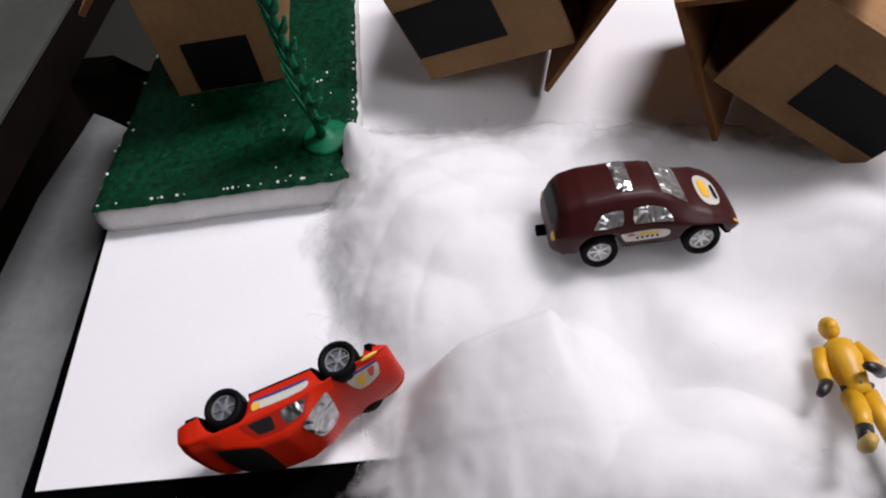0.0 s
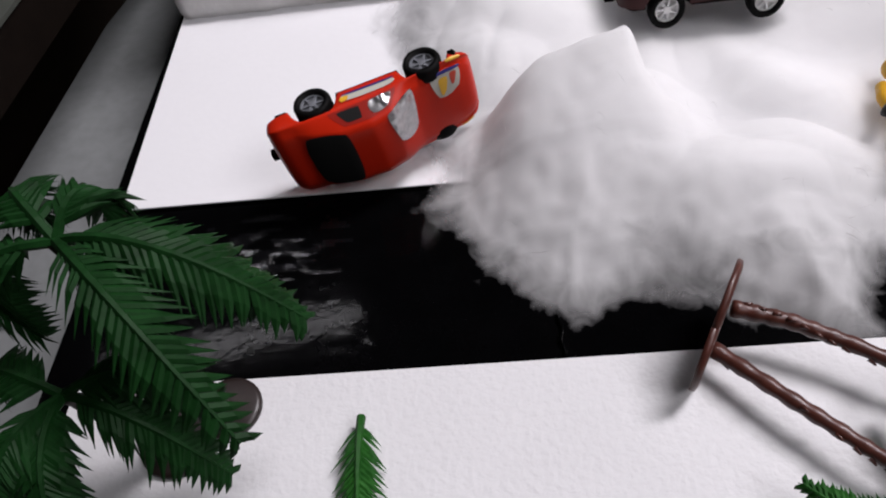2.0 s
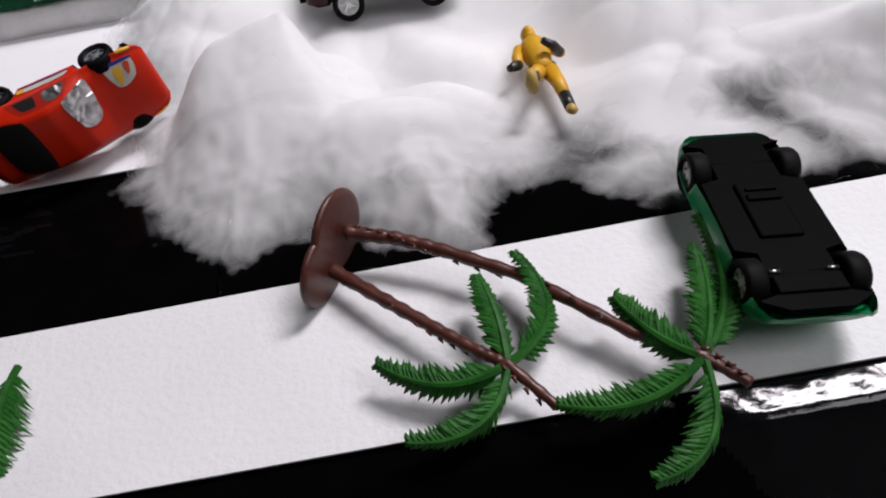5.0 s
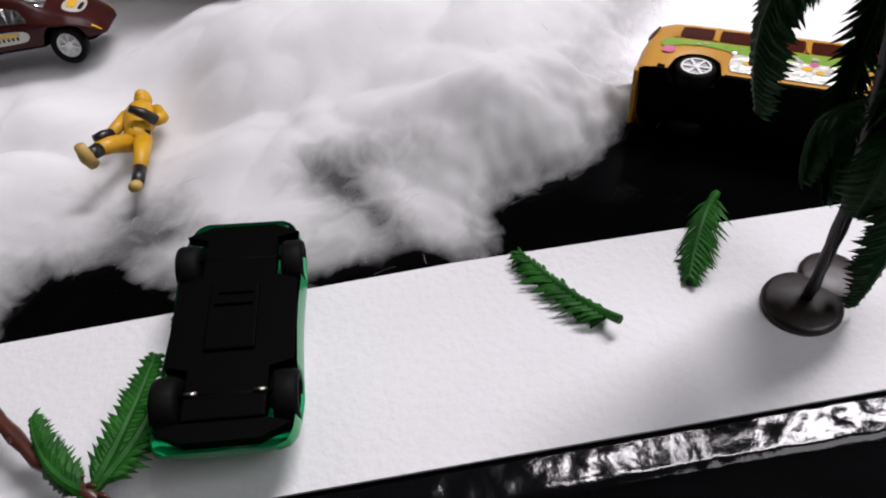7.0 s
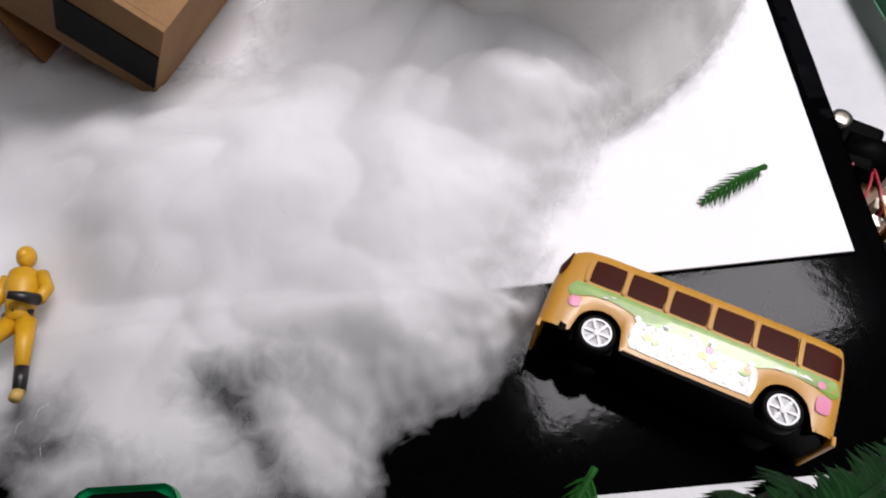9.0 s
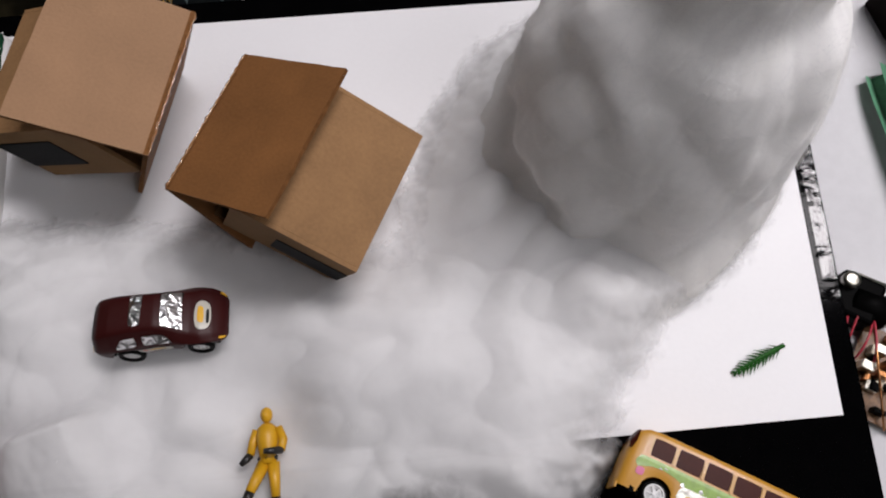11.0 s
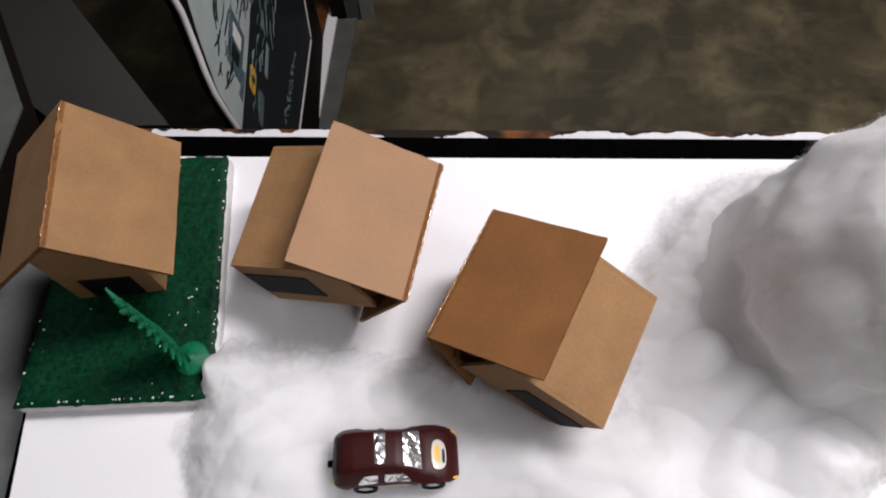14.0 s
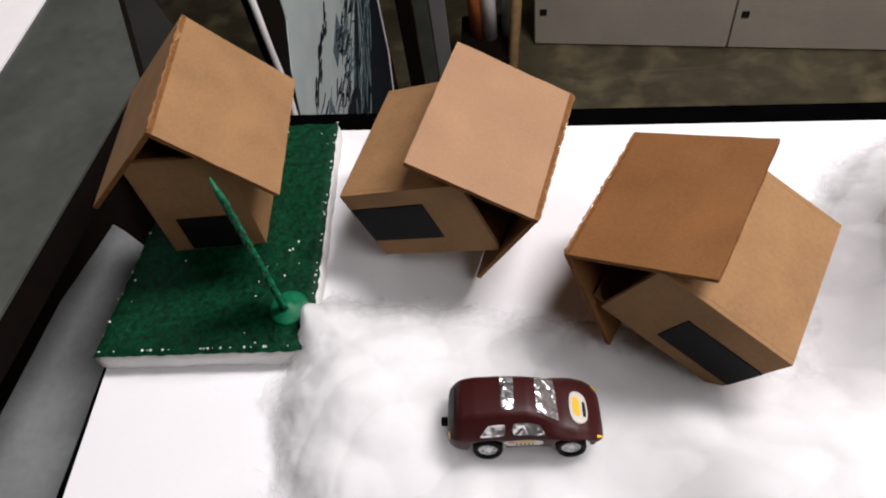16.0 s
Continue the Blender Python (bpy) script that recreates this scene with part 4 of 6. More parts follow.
def car_parts(car, shell, paint, rim, spokes=6, wz=0.0068, wr=0.0068, detail=False):
    part("body", shell.body(), paint, car, smooth=True)
    chassis(car, shell.xs[0] + (0.0022 if detail else 0.001), shell.xs[-1] - (0.0022 if detail else 0.001), shell.half[6] * (0.93 if detail else 0.92), shell.sill - 0.0010, shell.sill + 0.0022, shell.axles, detail)
    for a in shell.axles:
        for s in (-1, 1):
            wheel(car, "wheel", a, s * (shell.half[6] - 0.0028), wz, wr, 0.0062, rim, spokes, s)


maroon = thing("toy_car", pose(0.2366, 0.0816, 0.0080, -9, 0.6, 1.8) @ Matrix.Diagonal((0.95, 1.0, 1.05, 1.0)), "maroon plastic toy hatchback upright on cotton wool", "toy car", "toy cars")
car_parts(maroon, hatch, MAROON, RIM_WHITE, 7, 0.0062, 0.0076)
for s in (1, -1):
    part("side_window", hatch.patch([(-0.0225, 0.55), (-0.0100, 0.55), (-0.0095, 0.70), (-0.0180, 0.70)], s, 0.0003, 8, 0.3), SILVER, maroon, "silver foil window", smooth=True)
    part("side_window", hatch.patch([(-0.0062, 0.55), (0.0105, 0.55), (0.0070, 0.71), (-0.0058, 0.71)], s, 0.0003, 8, 0.3), SILVER, maroon, "silver foil window", smooth=True)
    lbl = part("side_sticker", hatch.patch([(-0.0105, 0.14), (0.0080, 0.14), (0.0092, 0.44), (-0.0115, 0.44)], s, 0.0003), STICK_WHITE, maroon, "white sticker with a yellow and red print", smooth=True)
    part("print", hatch.patch([(-0.0045, 0.32), (0.0045, 0.32), (0.0045, 0.40), (-0.0045, 0.40)], s, 0.0005), STICK_YELLOW, lbl)
    part("print", hatch.patch([(-0.0085, 0.33), (-0.0055, 0.33), (-0.0055, 0.40), (-0.0085, 0.40)], s, 0.0005), STICK_RED, lbl)
    for k in range(5):
        part("print", hatch.patch([(-0.005 + k * 0.002, 0.23), (-0.004 + k * 0.002, 0.23), (-0.004 + k * 0.002, 0.31), (-0.005 + k * 0.002, 0.31)], s, 0.0007), STICK_BLACK, lbl)
    part("headlight", hatch.patch([(0.0345, 0.60), (0.0375, 0.55), (0.0375, 0.72), (0.0345, 0.80)], s, 0.0003), STICK_YELLOW, maroon, "yellow headlight", smooth=True)
    part("tail_light", hatch.patch([(-0.0378, 0.45), (-0.0365, 0.45), (-0.0365, 0.78), (-0.0378, 0.78)], s, 0.0003), STICK_YELLOW, maroon, "yellow tail light", smooth=True)
part("sunroof", hatch.patch([(-0.0115, 0.86), (-0.0045, 0.86), (-0.0050, 1.10), (-0.0110, 1.10)], 1, 0.0003, 12, 0.15), SILVER, maroon, "silver foil sunroof", smooth=True)
part("screen_surround", hatch.patch([(0.0050, 0.82), (0.0160, 0.80), (0.0160, 0.93), (0.0050, 0.93)], 1, 0.0001, 12, 0.1), STICK_BLACK, maroon, "black screen surround", smooth=True)
part("windscreen", hatch.patch([(0.0055, 0.86), (0.0150, 0.83), (0.0165, 1.12), (0.0060, 1.12)], 1, 0.0003, 12, 0.1), SILVER, maroon, "silver foil windscreen", smooth=True)
bon = part("bonnet_sticker", hatch.patch([(0.0222, 0.945), (0.0312, 0.95), (0.0310, 1.085), (0.0224, 1.09)], 1, 0.0003, 10, 0.85), STICK_WHITE, maroon, "white shield sticker", smooth=True)
part("print", hatch.patch([(0.0240, 0.975), (0.0272, 0.98), (0.0274, 1.05), (0.0238, 1.04)], 1, 0.0005, 6), STICK_YELLOW, bon)
part("print", hatch.patch([(0.0285, 0.99), (0.0302, 0.99), (0.0302, 1.05), (0.0285, 1.05)], 1, 0.0005, 6), STICK_BLACK, bon)
part("rear_window", hatch.patch([(-0.0372, 0.86), (-0.0335, 0.86), (-0.0335, 1.14), (-0.0372, 1.14)], 1, 0.0003, 10), STICK_BLACK, maroon, "black rear window", smooth=True)
bm = bmesh.new()
box(bm, -0.0425, -0.038, -0.0018, 0.0018, 0.0055, 0.009, 0.0006)
part("tow_hook", bm, CHASSIS, maroon)

# red saloon lying on its side
XR = [-0.0375, -0.0362, -0.033, -0.028, -0.022, -0.013, -0.002, 0.006, 0.014, 0.019, 0.025, 0.031, 0.0350, 0.0368, 0.0375]
saloon = Shell(XR, [0.0115, 0.0150, 0.0168, 0.0175, 0.0205, 0.0235, 0.0240, 0.0218, 0.0160, 0.0143, 0.0131, 0.0118, 0.0102, 0.0088, 0.0078],
               [0.0105, 0.0125, 0.0140, 0.0146, 0.0148, 0.0148, 0.0146, 0.0142, 0.0130, 0.0121, 0.0111, 0.0100, 0.0088, 0.0076, 0.0066],
               [0.0125, 0.0148, 0.0160, 0.0164, 0.0166, 0.0166, 0.0166, 0.0166, 0.0166, 0.0165, 0.0163, 0.0156, 0.0144, 0.0130, 0.0112],
               0.0064, (-0.0190, 0.0212), 0.0086,
               [0.88, 0.87, 0.86, 0.84, 0.79, 0.76, 0.76, 0.77, 0.83, 0.86, 0.87, 0.87, 0.87, 0.87, 0.87])
fw = Vector((0.0386, 0.011, 0.0043)).normalized()
up = Vector((0.20, -0.97, -0.02))
up = (up - fw * up.dot(fw)).normalized()
left = up.cross(fw)
M = Matrix((fw, left, up)).transposed().to_4x4()
M.translation = Vector((0.1046, 0.0137, 0.0402)) - left * 0.0168 - up * 0.0068 - fw * 0.0011
red = thing("toy_car", M, "red plastic toy saloon lying on its side at the road's edge", "toy car", "toy cars")
car_parts(red, saloon, RED, RIM_GREY, 6)
for s in (1, -1):
    st = part("side_sticker", saloon.patch([(-0.0095, 0.16), (0.0105, 0.20), (0.0105, 0.44), (-0.0095, 0.40)], s, 0.0003), STICK_WHITE, red, "white, blue and yellow sticker", smooth=True)
    part("print", saloon.patch([(-0.0095, 0.16), (0.0105, 0.20), (0.0105, 0.27), (-0.0075, 0.22)], s, 0.0005), STICK_BLUE, st)
    part("print", saloon.patch([(-0.0095, 0.24), (-0.0060, 0.26), (-0.0070, 0.40), (-0.0095, 0.40)], s, 0.0005), STICK_YELLOW, st)
    # no real recess: its shade is put into this band's darker red
    part("window_surround", saloon.patch([(-0.0160, 0.53), (0.0105, 0.53), (0.0065, 0.76), (-0.0110, 0.76)], s, 0.0001, 10, 0.2), RECESS_SHADE_RED, red, "window band in dark red, recess shade painted on", smooth=True)
    part("rear_side_window", saloon.patch([(-0.0125, 0.56), (-0.0040, 0.56), (-0.0040, 0.72), (-0.0095, 0.72)], s, 0.0002, 6, 0.2), STICK_BLACK, red, "black rear side window", smooth=True)
    part("side_window", saloon.patch([(-0.0015, 0.55), (0.0085, 0.55), (0.0055, 0.74), (-0.0005, 0.74)], s), SILVER, red, "silver foil window", smooth=True)
    part("headlight", saloon.patch([(0.0285, 0.45), (0.0345, 0.45), (0.0335, 0.62), (0.0285, 0.62)], s, 0.0004), STICK_YELLOW, red, "yellow headlight", smooth=True)
    if s < 0:
        continue
    bn = part("bonnet_sticker", saloon.patch([(0.0205, 0.84), (0.0330, 0.84), (0.0320, 0.97), (0.0225, 0.99)], s, 0.0003), STICK_WHITE, red, "white, yellow and blue bonnet sticker", smooth=True)
    part("print", saloon.patch([(0.0205, 0.84), (0.0330, 0.84), (0.0330, 0.87), (0.0210, 0.87)], s, 0.0005), STICK_BLUE, bn)
    part("print", saloon.patch([(0.0240, 0.89), (0.0280, 0.89), (0.0265, 0.96), (0.0240, 0.98)], s, 0.0005), STICK_YELLOW, bn)
    part("print", saloon.patch([(0.0285, 0.88), (0.0315, 0.88), (0.0300, 0.94), (0.0285, 0.95)], s, 0.0005), STICK_RED, bn)
part("windscreen", saloon.patch([(0.0030, 0.83), (0.0150, 0.80), (0.0140, 1.02), (0.0050, 1.02)], 1, 0.0003, 12), SILVER, red, "silver foil windscreen", smooth=True)
part("rear_window", saloon.patch([(-0.0262, 0.85), (-0.0100, 0.82), (-0.0105, 1.16), (-0.0262, 1.12)], 1, 0.0003, 12), STICK_BLACK, red, "black rear window", smooth=True)
bm = bmesh.new()
box(bm, -0.0405, -0.0365, -0.0018, 0.0018, 0.0052, 0.0085, 0.0006)
part("tow_hook", bm, CHASSIS, red)
# green car upside down
coupe = Shell(XR, [0.0066, 0.0078, 0.0096, 0.0125, 0.0165, 0.0202, 0.0208, 0.0195, 0.0155, 0.0138, 0.0120, 0.0100, 0.0082, 0.0072, 0.0064],
              [0.0055, 0.0064, 0.0078, 0.0092, 0.0105, 0.0112, 0.0112, 0.0108, 0.0100, 0.0096, 0.0090, 0.0080, 0.0068, 0.0062, 0.0056],
              [0.0135, 0.0160, 0.0174, 0.0180, 0.0183, 0.0178, 0.0174, 0.0175, 0.0180, 0.0182, 0.0178, 0.0168, 0.0152, 0.0136, 0.0118],
              0.0036, (-0.0225, 0.0222), 0.0064, saloon.roof)
green = thing("toy_car", pose(0.3390, -0.0970, 0.0216, 0, 187, 0) @ pose(0, 0, 0, 0, 0, 92) @ Matrix.Scale(1.0, 4), "green plastic toy car upside down with its black underside showing", "toy car", "toy cars")
car_parts(green, coupe, GREEN_CAR, RIM_WHITE, 7, 0.0062, 0.0068, True)
for s in (1, -1):
    part("side_window", coupe.patch([(-0.013, 0.55), (0.008, 0.55), (0.004, 0.74), (-0.010, 0.74)], s), SILVER, green, "silver foil window", smooth=True)
part("windscreen", coupe.patch([(0.0040, 0.84), (0.0145, 0.81), (0.0145, 1.19), (0.0040, 1.16)], 1, 0.0003, 12), SILVER, green, "silver foil windscreen", smooth=True)

# yellow bus on its side
XB = [-0.0460, -0.0452, -0.0435, -0.035, -0.015, 0.0, 0.015, 0.035, 0.0420, 0.0465, 0.0488, 0.0496]
coach = Shell(XB, [0.0325, 0.0355, 0.0368, 0.0374, 0.0376, 0.0376, 0.0376, 0.0374, 0.0367, 0.0343, 0.0286, 0.0230],
              [0.0192, 0.0202, 0.0207, 0.0208, 0.0208, 0.0208, 0.0208, 0.0208, 0.0206, 0.0198, 0.0188, 0.0172],
              [0.0112, 0.0122, 0.0127, 0.0128, 0.0128, 0.0128, 0.0128, 0.0128, 0.0127, 0.0122, 0.0108, 0.0090],
              0.0040, (-0.0300, 0.0302), 0.0082, [0.88] * 12)
fw = Vector((-0.815, 0.495, 0.0)).normalized()
up = Vector((0.50, 0.86, -0.05))
up = (up - fw * up.dot(fw)).normalized()
left = up.cross(fw)
M = Matrix((fw, left, up)).transposed().to_4x4()
M.translation = Vector((0.5160, -0.0460, 0.0254)) - left * 0.0122 - up * 0.0068
bus = thing("toy_bus", M, "yellow toy bus with green stickers lying on its side", "toy bus")
part("body", coach.body(72, 18), YELLOW_BUS, bus, smooth=True)
chassis(bus, -0.0450, 0.0470, 0.0122, 0.0030, 0.0060, coach.axles)
for a in coach.axles:
    for s in (-1, 1):
        wheel(bus, "wheel", a, s * 0.0098, 0.0068, 0.0066, 0.0056, RIM_WHITE, 6, s, 1.0, 0.36)
for s in (1, -1):
    for x0, x1 in ((-0.0445, -0.0325), (-0.0305, -0.0180), (-0.0160, -0.0035), (-0.0015, 0.0110), (0.0130, 0.0255), (0.0275, 0.0385)):
        part("side_window", coach.patch([(x0, 0.555), (x1, 0.555), (x1, 0.745), (x0, 0.745)], s, 0.0003, 6, 0.12), BUS_GLASS, bus, "dark brown window", smooth=True)
        part("window_bar", coach.patch([(x1 + 0.0002, 0.54), (x1 + 0.0018, 0.54), (x1 + 0.0018, 0.76), (x1 + 0.0002, 0.76)], s, 0.0008, 4), YELLOW_BUS, bus, smooth=True)
    gs = part("side_sticker", coach.patch([(-0.0450, 0.36), (0.0440, 0.36), (0.0440, 0.535), (-0.0450, 0.535)], s, 0.0003, 14, 0.15), STICK_GREEN, bus, "green sticker with pink and white prints", smooth=True)
    lo = part("lower_sticker", coach.patch([(-0.0205, 0.06), (0.0205, 0.06), (0.0205, 0.37), (-0.0205, 0.37)], s, 0.0004, 12, 0.2), GLITTER, bus, "pale glittering sticker", smooth=True)
    part("print", coach.patch([(-0.0430, 0.18), (-0.0385, 0.18), (-0.0385, 0.36), (-0.0430, 0.36)], s, 0.0005, 4), STICK_PINK, gs)
    part("print", coach.patch([(-0.0405, 0.42), (-0.0380, 0.42), (-0.0380, 0.49), (-0.0405, 0.49)], s, 0.0005, 4), STICK_PINK, gs)
    part("print", coach.patch([(0.0385, 0.25), (0.0425, 0.25), (0.0425, 0.37), (0.0385, 0.37)], s, 0.0005, 4), STICK_PINK, gs)
    rnd = random.Random(7)
    for k in range(16):
        x, v = rnd.uniform(-0.042, 0.033), rnd.uniform(0.36, 0.52)
        w = rnd.uniform(0.0006, 0.0018)
        part("print", coach.patch([(x - w, v), (x, v - 0.03), (x + w, v), (x, v + 0.04)], s, 0.0006, 3), rnd.choice((STICK_WHITE, STICK_WHITE, SILVER)), gs)
    for k in range(10):
        x, v = rnd.uniform(-0.019, 0.017), rnd.uniform(0.15, 0.37)
        w = rnd.uniform(0.001, 0.0025)
        part("print", coach.patch([(x - w, v), (x, v - 0.05), (x + w, v), (x, v + 0.05)], s, 0.0006, 3), rnd.choice((STICK_WHITE, STICK_PINK, STICK_GREEN, STICK_YELLOW)), lo)
for x0, x1, hw in ((-0.0466, -0.0452, 0.0124), (0.0480, 0.0494, 0.0108)):
    part("bumper", box(bmesh.new(), x0, x1, -hw, hw, 0.0018, 0.0052, 0.0005), YELLOW_BUS, bus)
part("windscreen", coach.patch([(0.0462, 0.62), (0.0490, 0.60), (0.0490, 1.40), (0.0462, 1.38)], 1, 0.0004, 12), BUS_GLASS, bus, "dark brown windscreen", smooth=True)


# ---- doll lying on the cotton ----
def doll():
    bm = bmesh.new()

    def limb(pts, radii, slot):
        before = set(bm.faces)
        tube(bm, pts, radii, 12)
        for f in bm.faces:
            if f not in before:
                f.material_index = slot

    def blob(c, r, slot):
        before = set(bm.faces)
        ball(bm, c, r, 14, 10)
        for f in bm.faces:
            if f not in before:
                f.material_index = slot

    # feet towards -y, face up; lengths along y
    limb([(0, -0.004, 0.0055), (0, 0.001, 0.006), (0, 0.010, 0.0065), (0, 0.0155, 0.006), (0, 0.018, 0.0055)], [0.0048, 0.0050, 0.0066, 0.0058, 0.0028], 0)
    blob((0, 0.0230, 0.0072), (0.0035, 0.0046, 0.0042), 0)
    blob((0, 0.0230, 0.0098), (0.0024, 0.0026, 0.0022), 0)
    limb([(-0.0052, -0.0012, 0.006), (0, -0.0012, 0.0092), (0.0052, -0.0012, 0.006)], [0.0014, 0.0016, 0.0014], 1)
    limb([(-0.0060, 0.0150, 0.006), (-0.0086, 0.0085, 0.0062), (-0.0098, 0.0015, 0.0075)], [0.0028, 0.0026, 0.0023], 0)
    limb([(-0.0098, 0.0015, 0.0075), (-0.0120, -0.0010, 0.0090), (-0.0148, -0.0035, 0.0100)], [0.0023, 0.0022, 0.0014], 1)
    limb([(0.0060, 0.0150, 0.006), (0.0092, 0.0080, 0.0066), (0.0086, 0.0020, 0.0095)], [0.0028, 0.0026, 0.0023], 0)
    limb([(0.0086, 0.0020, 0.0095), (0.0052, 0.0016, 0.0140), (0.0010, 0.0016, 0.0172)], [0.0023, 0.0021, 0.0015], 1)
    limb([(-0.0026, -0.004, 0.0055), (-0.0056, -0.0130, 0.0120), (-0.0082, -0.0192, 0.0150)], [0.0038, 0.0033, 0.0027], 0)
    limb([(-0.0082, -0.0192, 0.0150), (-0.0100, -0.0242, 0.0165)], [0.0028, 0.0025], 1)
    limb([(-0.0098, -0.0246, 0.0125), (-0.0106, -0.0254, 0.0165), (-0.0108, -0.0254, 0.0220)], [0.0022, 0.0027, 0.0020], 2)
    limb([(0.0026, -0.004, 0.0055), (0.0034, -0.0140, 0.0060), (0.0036, -0.0230, 0.0055)], [0.0038, 0.0031, 0.0025], 0)
    limb([(0.0036, -0.0225, 0.0055), (0.0036, -0.0315, 0.0050)], [0.0026, 0.0023], 1)
    limb([(0.0036, -0.0315, 0.0050), (0.0034, -0.0350, 0.0070)], [0.0023, 0.0020], 2)
    return bm


lone("doll", doll(), SUIT, "small yellow plastic doll with black belt lying on cotton wool", "doll", smooth=True, m=pose(0.2936, 0.0062, 0.0042, -2, 0, 2.0) @ Matrix.Scale(0.94, 4), extra=(DOLL_BLACK, DOLL_SOLE))


# ---- palms ----
def frond(bm, root, tip, sag, n=22, span=0.0088, width=0.0022, lean=0.8, stem=0.0011, turn=0.0, brush=0.0, bend=None):
    """A feather-shaped leaf from root to tip that arches by sag."""
    root, tip = Vector(root), Vector(tip)
    axis = tip - root
    length = axis.length
    rise = Vector((0, 0, 1)) - axis.normalized() * axis.normalized().z
    rise = rise.normalized() if rise.length > 0.05 else Vector((0, 1, 0))
    if turn:
        rise = Matrix.Rotation(radians(turn), 3, axis.normalized()) @ rise
    if bend:
        bend = Vector(bend)
        at = lambda s: root.lerp(bend, s).lerp(bend.lerp(tip, s), s) + rise * (sag * 4 * s * (1 - s))
    else:
        at = lambda s: root + axis * s + rise * (sag * 4 * s * (1 - s) * (1.25 - 0.5 * s))
    tube(bm, [at(k / 10) for k in range(11)], [stem * (1.15 - 0.08 * k) for k in range(11)], 6)
    for k in range(n):
        s = 0.10 + 0.88 * k / (n - 1)
        p = at(s)
        d = (at(min(1, s + 0.03)) - at(s - 0.03)).normalized()
        side = d.cross(rise).normalized()
        up = side.cross(d)
        ln = span * (0.45 + 0.75 * math.sin(math.pi * min(1, 0.18 + 0.80 * s)))
        for sg, dip in ((-1, 0.30), (1, 0.30)) + (((-0.55, 1.0), (0.55, 1.0)) if brush else ()):
            j = random.uniform(0.80, 1.15)
            way = (side * sg * 1.0 + d * (lean + random.uniform(-0.15, 0.15)) - up * (dip + random.uniform(-0.12, 0.12))).normalized()
            q = p + way * ln * j - up * ln * 0.16
            mid = p + way * ln * j * 0.5
            wv, tv = d * width * 0.5, up * width * 0.22
            a = [bm.verts.new(p + x) for x in (wv, tv, -wv, -tv)]
            b = [bm.verts.new(mid + x * 1.05) for x in (wv, tv, -wv, -tv)]
            c = bm.verts.new(q)
            for i in range(4):
                bm.faces.new((a[i], a[(i + 1) % 4], b[(i + 1) % 4], b[i]))
                bm.faces.new((b[i], b[(i + 1) % 4], c))
    return bm


def trunk(bm, pts, r):
    """A palm trunk with knobbly leaf scars."""
    P = [Vector(p) for p in pts]
    fine = []
    for a, b in zip(P, P[1:]):
        fine += [a.lerp(b, k / 12) for k in range(12)]
    fine.append(P[-1])
    n = len(fine)
    tube(bm, fine, [r * (1.25 - 0.45 * i / n) * (1.0 + 0.10 * math.sin(i * 1.6)) for i in range(n)], 10)
    for i in range(3, n - 2, 3):
        d = (fine[i + 1] - fine[i - 1]).normalized()
        o = d.orthogonal().normalized()
        o = Matrix.Rotation(i * 2.2, 3, d) @ o
        p = fine[i] + o * r * 0.9
        tube(bm, [p - d * r * 0.5, p + o * r * 0.55 + d * r * 0.5], [r * 0.5, r * 0.12], 6)
    return bm


def footplate(lobes, h):
    bm = bmesh.new()
    for x, y, r in lobes:
        got = set(bm.verts)
        lathe(bm, [(r * 0.98, 0), (r, h * 0.4), (r * 0.97, h * 0.8), (r * 0.85, h), (r * 0.2, h * 1.05)], 28, "z")
        for v in bm.verts:
            if v not in got:
                v.co.x += x
                v.co.y += y
    return bm


def palm(label, m, lobes, plate_h, trunks, fronds, leaf, bark, brush=0.0, n=22, span=0.0088):
    t = thing("toy_palm", m, label, "toy palm", "toy palms")
    part("foot", footplate(lobes, plate_h), bark, t, smooth=True)
    for pts, r in trunks:
        part("trunk", trunk(bmesh.new(), pts, r), bark, t, smooth=True)
    for root, tip, sag in fronds:
        part("frond", frond(bmesh.new(), root, tip, sag, n, span, brush=brush), leaf, t)
    return t


random.seed(3)
# fallen palm: its foot stands on edge
fp = thing("toy_palm", None, "fallen double-trunk toy palm lying across the white strip", "toy palm", "toy palms")
n1 = Vector((0.080, -0.045, 0.0)).normalized()
ax = Vector((0.0203, 0.0323, 0.016))
ax = (ax - n1 * ax.dot(n1)).normalized()
FM = Matrix((ax, n1.cross(ax), n1)).transposed().to_4x4()
FM.translation = Vector((0.2050, -0.0745, 0.0142))
bm = footplate([(0.0055, 0.0, 0.0145), (-0.0080, 0.0, 0.0125)], 0.0022)
part("foot", bm, TRUNK, fp, "brown oval foot plate", smooth=True, m=FM)
A, B = Vector((0.3045, -0.1365, 0.0125)), Vector((0.2530, -0.1275, 0.0115))
part("trunk", trunk(bmesh.new(), [(0.2110, -0.0705, 0.0150), (0.2260, -0.0750, 0.0135), (0.2400, -0.0825, 0.0125), (0.2635, -0.0980, 0.0115), (0.2890, -0.1245, 0.0115), A, (0.3150, -0.1440, 0.0080)], 0.0020), TRUNK, fp, smooth=True)
part("trunk", trunk(bmesh.new(), [(0.2045, -0.0795, 0.0085), (0.2205, -0.0965, 0.0100), (0.2345, -0.1105, 0.0105), (0.2460, -0.1215, 0.0110), B, (0.2640, -0.1405, 0.0070)], 0.0019), TRUNK, fp, smooth=True)
